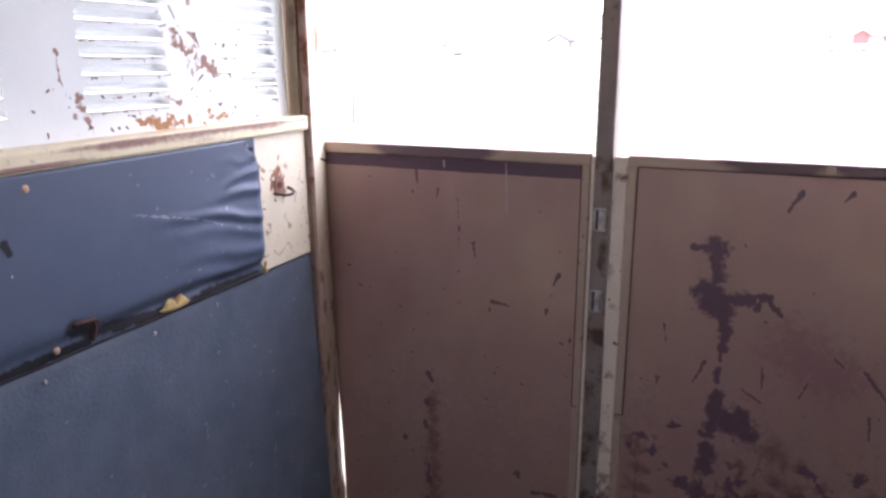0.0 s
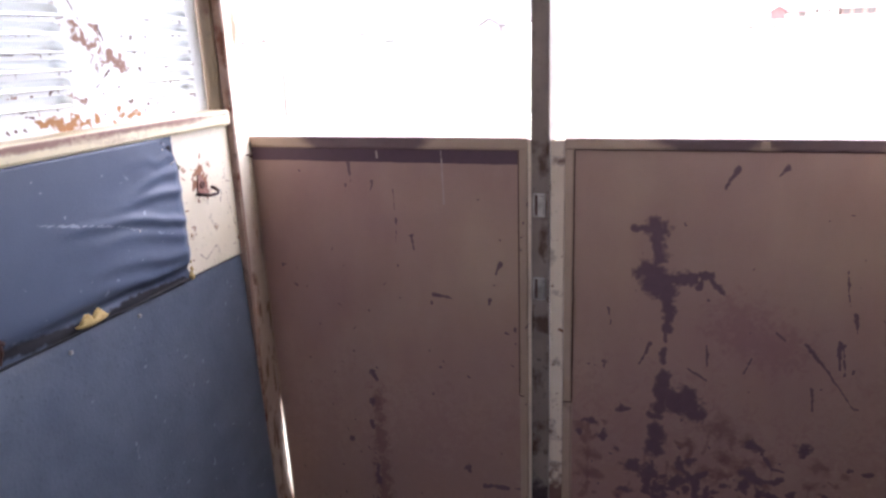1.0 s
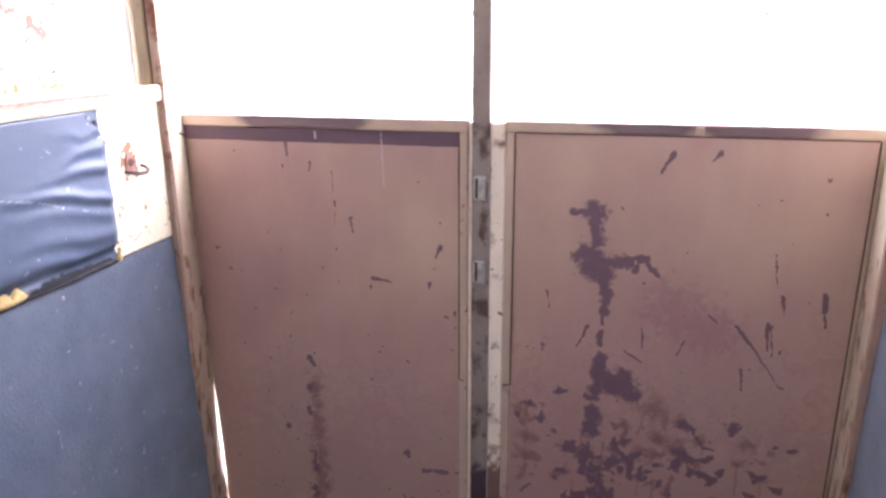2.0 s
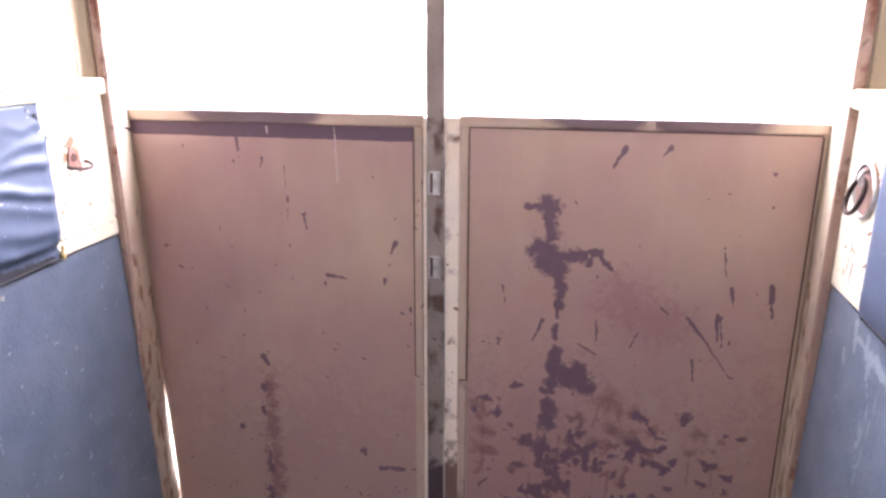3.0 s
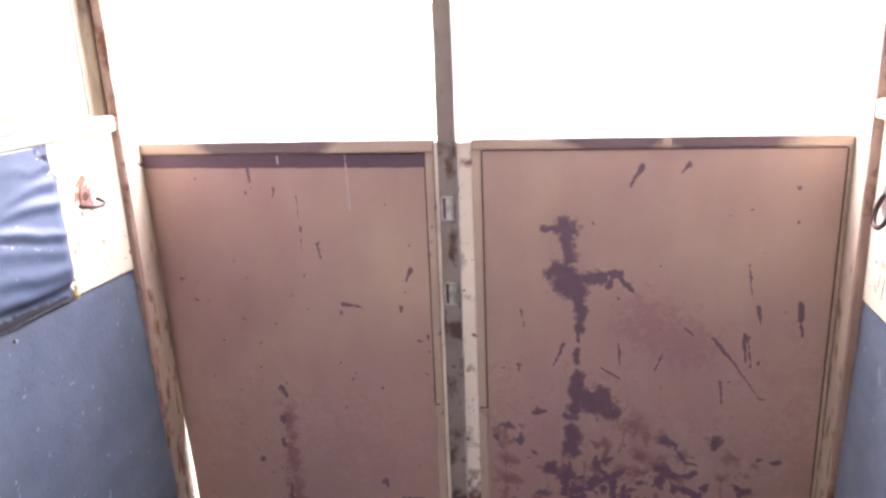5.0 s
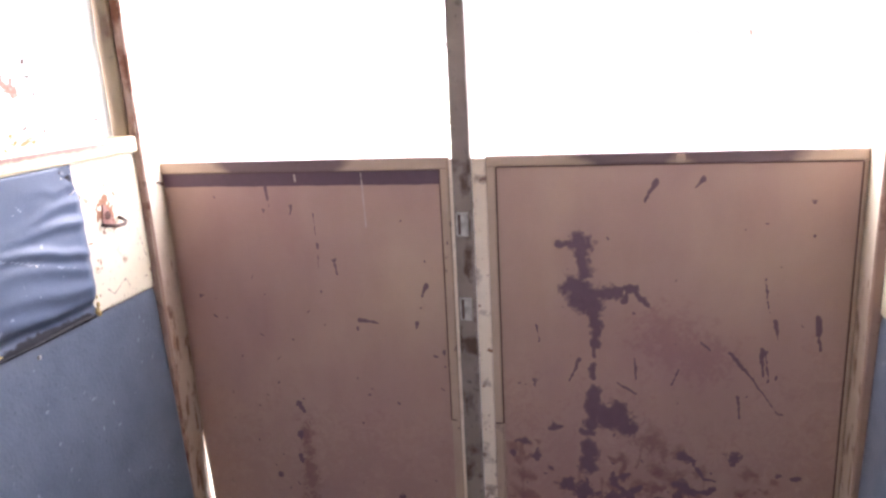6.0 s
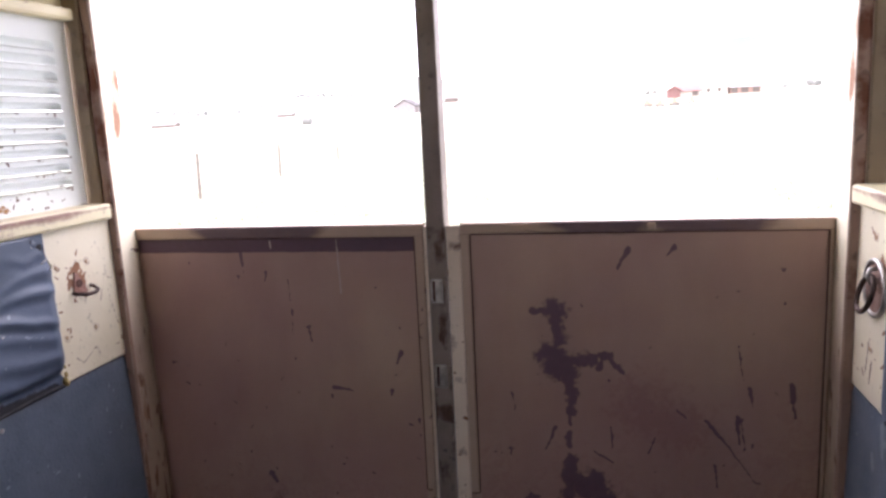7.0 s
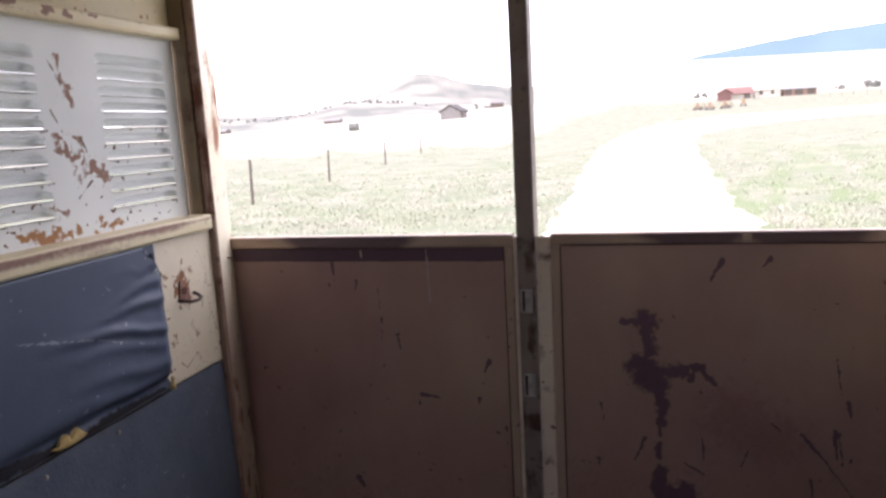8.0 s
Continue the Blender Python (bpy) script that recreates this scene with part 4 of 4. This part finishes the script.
def ground_z(az, r):
    """Height of the land at azimuth az (degrees, from +y towards +x) and range r from the trailer."""
    lr = np.log(np.maximum(r, 1.0))
    left = np.interp(lr, np.log([40, 90, 190, 255, 480, 700, 1300, 4500]), [-0.5, -0.5, 2.05, 2.8, 8.5, 12.0, 20.0, 45.0])
    right = np.interp(lr, np.log([40, 130, 150, 215, 262, 600, 1300, 2600, 4500]), [-0.5, -0.5, 0.0, 2.5, 5.7, 13.0, 44.0, 176.0, 176.0])
    w = 1 / (1 + np.exp(-np.clip((az + 6.2) / 2.5, -30, 30)))
    lean = r * np.tan(np.radians(0.042 * np.clip(az + 24, -25, 14))) * np.clip((r - 90) / 150, 0, 1)
    z = (left + lean) * (1 - w) + (right - np.clip(r - 1300, 0, 1300) * 0.0012 * np.clip(az - 6, -5, 12)) * w
    n = fbm(az * 0.8, lr * 4.0, 1.0, 5)
    far = np.clip((r - 500) / 300, 0, 1)
    hills = 17 * bell(r, 900, 200) * (bell(az, -23.7, 3.4) + 0.8 * bell(az, -19.2, 3.5)) + 30 * bell(r, 1100, 260) * bell(az, -35.2, 8)
    hills = hills + bell(r, 1650, 330) * (74 * bell(az, -17.9, 4.2) + 30 * bell(az, -12.2, 4.5) + 12 * bell(az, -25.2, 6)) + bell(r, 2300, 500) * 45 * (1 - w)
    return z + far * hills * (0.84 + 0.22 * n) + np.clip((r - 4) / 30, 0, 1) * 0.10 * (fbm(r * np.sin(np.radians(az)), r * np.cos(np.radians(az)), 0.4, 3) - 0.5)


def spot(az, r, dz=0.0):
    a = radians(az)
    return Vector((EYE[0] + r * math.sin(a), EYE[1] + r * math.cos(a), float(ground_z(np.array(float(az)), np.array(float(r)))) + dz))


azs = np.concatenate([np.arange(-180, -50, 5.0), np.arange(-50, 25, 0.35), np.arange(25, 180.1, 5.0)])
rs = np.concatenate([np.array([0.05, 2.5]), np.geomspace(4.0, 4600.0, 150)])
A, R = np.meshgrid(azs, rs, indexing="ij")
Z = ground_z(A, R)
Z[R < 3.9] = -0.5
co = np.stack([EYE[0] + R * np.sin(np.radians(A)), EYE[1] + R * np.cos(np.radians(A)), Z], -1).reshape(-1, 3)
na, nr = A.shape
idx = np.arange(na * nr).reshape(na, nr)
quads = np.stack([idx[:-1, :-1], idx[:-1, 1:], idx[1:, 1:], idx[1:, :-1]], -1).reshape(-1, 4)
me = bpy.data.meshes.new("ground")
me.from_pydata(co.tolist(), [], quads[:, ::-1].tolist())
me.materials.append(M_GRASS)
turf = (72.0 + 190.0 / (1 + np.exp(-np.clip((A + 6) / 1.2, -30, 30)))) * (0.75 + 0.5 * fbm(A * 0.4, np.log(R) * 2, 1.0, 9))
# far: the ground colour turns paler with distance
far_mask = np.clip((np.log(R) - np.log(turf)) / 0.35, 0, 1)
hill_mask = np.clip((R - 480) / 80, 0, 1) * np.clip((-5.7 - A) / 4, 0, 1) * np.clip(1.9 * fbm(A * 0.35, np.log(R) * 22, 1.2, 14) - 0.15, 0, 1)
green_mask = np.clip(3.2 * fbm(A * 0.5, np.log(R) * 5, 1.3, 21) - 1.35, 0, 0.7) * bell(np.log(R), np.log(20), 0.75) * np.clip((A + 6) / 8, 0.35, 1)
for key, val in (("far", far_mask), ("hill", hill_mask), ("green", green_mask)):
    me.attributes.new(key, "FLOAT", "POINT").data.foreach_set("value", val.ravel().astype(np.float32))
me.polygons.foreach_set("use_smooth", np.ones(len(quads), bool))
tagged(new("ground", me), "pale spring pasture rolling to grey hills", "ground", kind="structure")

# gravel track: left and right edge, from the trailer to the bend
TRACK = [((-1.7, 1.5), (2.3, 1.5)), ((-1.72, 12.0), (2.28, 12.4)), ((-2.2, 21.7), (2.3, 22.0)), ((-3.0, 42.0), (2.75, 42.0)), ((-3.4, 55.0), (3.3, 56.0)),
         ((-3.0, 84.0), (5.4, 80.0)), ((-1.6, 115.0), (11.0, 104.0)), ((2.0, 146.0), (20.0, 128.0)), ((14.0, 165.0), (32.0, 140.0)), ((60.0, 178.0), (66.0, 150.0)), ((125.0, 186.0), (125.0, 160.0))]
ts = np.linspace(0, 1, 420) ** 1.6 * (len(TRACK) - 1)
edge_l, edge_r = (np.stack([np.interp(ts, range(len(TRACK)), [p[k][c] for p in TRACK]) for c in (0, 1)], -1) for k in (0, 1))
bm = bmesh.new()
rows = []
for a, b in zip(edge_l, edge_r):
    y = np.array((a[1] + b[1]) / 2)
    ra, rb = (0.5 * (fbm(y, np.array(k), 0.9, 3) - 0.5) + 0.45 * (fbm(y, np.array(k), 3.1, 6) - 0.5) for k in (0.0, 9.0))
    row = []
    for k in range(9):
        f = k / 8
        x, yy = a[0] + ra + (b[0] + rb - a[0] - ra) * f, a[1] + (b[1] - a[1]) * f
        dx, dy = x - EYE[0], yy - EYE[1]
        z = float(ground_z(np.array(math.degrees(math.atan2(dx, dy))), np.array(math.hypot(dx, dy))))
        row.append(bm.verts.new((x, yy, z + (0.05 if 0 < k < 8 else -0.03) + 0.0006 * yy)))
    rows.append(row)
for p, q in zip(rows, rows[1:]):
    for k in range(8):
        bm.faces.new((p[k], p[k + 1], q[k + 1], q[k]))
tagged(part("road", bm, M_ROAD), "pale gravel track bending away through pasture", "road", kind="structure")

# blue mountain, the haze of distance put into its colour
bm = bmesh.new()
prev = None
for i in range(90):
    az = -2 + i * 0.6
    el = np.interp(az, [-2, 1, 3.5, 5.4, 7.6, 11.1, 15, 24, 36, 52], [3.0, 3.6, 4.2, 4.4, 4.72, 5.05, 5.3, 6.1, 6.5, 5.0]) + 0.18 * (float(fbm(np.array(az), np.array(1.0), 0.8, 2)) - 0.5)
    cur = []
    for k, (rr, e) in enumerate(((3700, 2.2), (3950, 3.3), (4200, el), (4600, 2.5))):
        a = radians(az + 0.1 * k)
        cur.append(bm.verts.new((EYE[0] + rr * math.sin(a), EYE[1] + rr * math.cos(a), EYE[2] + rr * math.tan(radians(e)))))
    if prev:
        for k in range(3):
            bm.faces.new((prev[k], cur[k], cur[k + 1], prev[k + 1]))
    prev = cur
tagged(part("mountain", bm, M_HAZE_BLUE), "distant mountain ridge with haze painted in as blue", "mountain", kind="structure")

# fence posts
bm = bmesh.new()
bmesh.ops.create_cone(bm, cap_ends=True, segments=8, radius1=0.055, radius2=0.042, depth=1.7, matrix=Matrix.Translation((0, 0, 0.55)))
for v in bm.verts:
    v.co.x += 0.03 * v.co.z
fence_post = tagged(part("fence_post", bm, M_WOOD), "weathered wooden fence post in the pasture", "fence post", group="fence posts along the pasture")
fence_post.location = spot(-30.9, 23.4)
for az, r in ((-24.95, 32.2), (-20.5, 45.0), (-17.65, 61.0), (-15.25, 86.0), (-13.6, 92.0), (-12.33, 118.0), (-40.0, 17.0), (11.9, 240.0), (12.6, 241.0), (13.3, 242.0), (14.1, 243.0), (14.9, 244.0)):
    copy_thing(fence_post, Matrix.Translation(spot(az, r)) @ Matrix.Rotation(az * 3.0, 4, "Z"))


def gabled(name, label, at, w, d, h, rise, turn, wall_m, roof_m, doors=(), thick=0.18):
    b = thing(name, label, "building", at)
    b.rotation_euler[2] = radians(turn)
    bm = box(bmesh.new(), -w / 2, w / 2, -d / 2, d / 2, -1.0, h)
    for sx in (-1, 1):
        bm.faces.new([bm.verts.new(p) for p in ((sx * w / 2, -d / 2, h), (sx * w / 2, d / 2, h), (sx * w / 2, 0, h + rise))])
    part("wall", bm, wall_m, b)
    bm = bmesh.new()
    for sy in (-1, 1):
        q = [Vector((sx * (w / 2 + 0.4), sy * (d / 2 + 0.5), h - 0.25)) for sx in (-1, 1)] + [Vector((sx * (w / 2 + 0.4), 0, h + rise)) for sx in (1, -1)]
        lo = [bm.verts.new(p) for p in q]
        hi = [bm.verts.new(p + Vector((0, 0, thick))) for p in q]
        bm.faces.new(lo)
        bm.faces.new(hi[::-1])
        for k in range(4):
            bm.faces.new((lo[k], lo[(k + 1) % 4], hi[(k + 1) % 4], hi[k]))
    part("roof", bm, roof_m, b)
    # openings are solid dark blocks set on the wall
    for x, z0, ww, hh in doors:
        part("doorway", box(bmesh.new(), x - ww / 2, x + ww / 2, -d / 2 - 0.08, -d / 2 + 0.02, z0, z0 + hh), M_WOOD, b, "dark block in place of an opening")
    return b


gabled("cabin", "small grey timber cabin with a pitched roof", spot(-14.95, 255, 0.1), 5.5, 7.6, 2.3, 2.1, 78, M_TIN, M_SLATE, ((-1.0, 0, 1.2, 2),), 0.4)
gabled("barn", "pale barn with a red metal roof", spot(6.05, 262), 7.6, 7, 1.7, 1.9, 5, M_FAR, M_REDBARN, ((2, 0, 2.0, 1.6),))
gabled("barn_annex", "small red gabled barn annex", spot(5.1, 256), 2.2, 4, 2.4, 1.2, 95, M_REDBARN, M_REDBARN)
gabled("farmhouse", "white farmhouse beside the red barn", spot(7.8, 268), 8, 7, 2.4, 1.3, 5, M_ROAD, M_FAR, ((-2, 0.8, 1, 1.2), (1.5, 0.8, 1.0, 1.2)))
gabled("long_shed", "long low grey-red shed", spot(9.9, 270), 9.8, 7, 2.0, 0.8, 2, M_WORN, M_TIN, ((-3.6, 0, 2, 1.8), (-0.4, 0, 2.4, 1.8), (3.2, 0, 2.2, 1.8)))
gabled("far_shed", "low brown shed far across the field", spot(-24.3, 520, 0.2), 11, 6, 1.6, 1.2, 0, M_WOOD, M_TIN)
gabled("far_shed", "low brown shed far across the field", spot(-33.0, 480, 0.2), 16, 6, 1.6, 1.2, 0, M_WOOD, M_TIN)
gabled("far_house", "brown house on the rise", spot(-11.55, 520, 0.2), 9, 7, 3, 2, 10, M_WOOD, M_TIN)


def machine(at, turn, k):
    """A small farm machine: body, cab, boom and wheels."""
    m = thing("farm_machine", "yellow farm machine parked by the track", "tractor", at, "machines by the farm")
    m.rotation_euler[2] = radians(turn)
    m.scale = (0.75, 0.75, 0.75)
    part("body", box(bmesh.new(), -1.6 * k, 1.4 * k, -0.8, 0.8, 0.6, 1.5, 0.1), M_YELLOW, m)
    part("cab", box(bmesh.new(), -0.9, 0.3, -0.7, 0.7, 1.5, 2.7, 0.1), M_YELLOW, m)
    part("boom", tube(bmesh.new(), [(1.2, 0, 1.2), (2.2, 0, 2.4), (3.2, 0, 0.6)], 0.15), M_YELLOW, m)
    for x, y in ((-1.0, -0.9), (1.0, -0.9), (-1.0, 0.9), (1.0, 0.9)):
        bm = bmesh.new()
        bmesh.ops.create_cone(bm, cap_ends=True, segments=16, radius1=0.62, radius2=0.62, depth=0.4, matrix=Matrix.Translation((x, y, 0.6)) @ Matrix.Rotation(radians(90), 4, "X"))
        part("wheel", bm, M_TIN, m)


machine(spot(3.3, 215), 10, 1.0)
machine(spot(4.1, 212), 160, 1.2)
machine(spot(5.2, 216), 30, 0.9)
machine(spot(6.4, 222), 80, 0.8)
bale = thing("hay_bale", "grey round hay bale in the field", "hay bale", spot(-22.75, 190))
bm = bmesh.new()
bmesh.ops.create_cone(bm, cap_ends=True, segments=24, radius1=1.05, radius2=1.05, depth=2.2, matrix=Matrix.Translation((0, 0, 0.9)) @ Matrix.Rotation(radians(90), 4, "Y"))
for v in bm.verts:
    v.co += 0.1 * noise.noise_vector(v.co * 1.3)
part("bale", bm, M_TREE, bale)

# far trees and bushes
bm = bmesh.new()
rt = random.Random(12)
groves = [(-25.7, 900, 2.0, 16), (-22.7, 900, 2.2, 30), (-19.2, 900, 2.0, 12), (-31.2, 900, 4.0, 18), (-12.5, 560, 0.7, 4), (14.5, 420, 0.5, 9), (12.4, 430, 0.5, 3), (7.4, 420, 1.6, 4), (3.6, 470, 1.0, 3), (-5.7, 1700, 0.1, 1), (-3.7, 1450, 0.1, 1)]
for az, r, sp, n in groves:
    for _ in range(n):
        p = spot(rt.gauss(az, sp * 0.5), r * rt.uniform(0.93, 1.02))
        hgt = rt.uniform(1.6, 4.2)
        for _ in range(5):
            q = p + Vector((rt.gauss(0, 0.8), rt.gauss(0, 0.8), hgt * rt.uniform(0.2, 0.8)))
            bmesh.ops.create_icosphere(bm, subdivisions=1, radius=rt.uniform(0.5, 1.1), matrix=Matrix.Translation(q) @ Matrix.Diagonal((1, 1, 1.2, 1)))
tagged(part("far_trees", bm, M_TREE), "dark scattered trees on the far hills", "trees", kind="stuff")

# grass tufts on the near pasture
rg = np.random.default_rng(5)
n = 13000
ta = rg.uniform(-48, 18, n)
tr = np.exp(rg.uniform(np.log(9), np.log(120), n))
tx, ty = EYE[0] + tr * np.sin(np.radians(ta)), EYE[1] + tr * np.cos(np.radians(ta))
ex, ew = (np.interp(ty, edge[:, 1], edge[:, 0]) for edge in (edge_l, edge_r))
keep = ((tx < ex - 0.1) | (tx > ew + 0.1)) & (fbm(tx, ty, 0.35, 3) + 0.25 * rg.random(n) > 0.44)
ta, tr, tx, ty = ta[keep], tr[keep], tx[keep], ty[keep]
tz = ground_z(ta, tr)
nb = 7
m = len(tx) * nb
bx, by, bz = (np.repeat(c, nb) for c in (tx, ty, tz))
bx, by = bx + rg.normal(0, 0.16, m), by + rg.normal(0, 0.16, m)
tall, turn, half = rg.uniform(0.03, 0.10, m), rg.uniform(0, math.tau, m), rg.uniform(0.012, 0.04, m)
tip = np.stack([bx + rg.normal(0, 0.05, m), by + rg.normal(0, 0.05, m), bz + tall], -1)
foot_a = np.stack([bx - half * np.cos(turn), by - half * np.sin(turn), bz - 0.03], -1)
foot_b = np.stack([bx + half * np.cos(turn), by + half * np.sin(turn), bz - 0.03], -1)
verts = np.stack([foot_a, foot_b, tip], 1).reshape(-1, 3)
me = bpy.data.meshes.new("grass_tufts")
me.from_pydata(verts.tolist(), [], np.arange(3 * m).reshape(-1, 3).tolist())
me.materials.append(M_TUFT)
tagged(new("grass_tufts", me), "dry and green grass tufts in the pasture", "grass", kind="stuff")
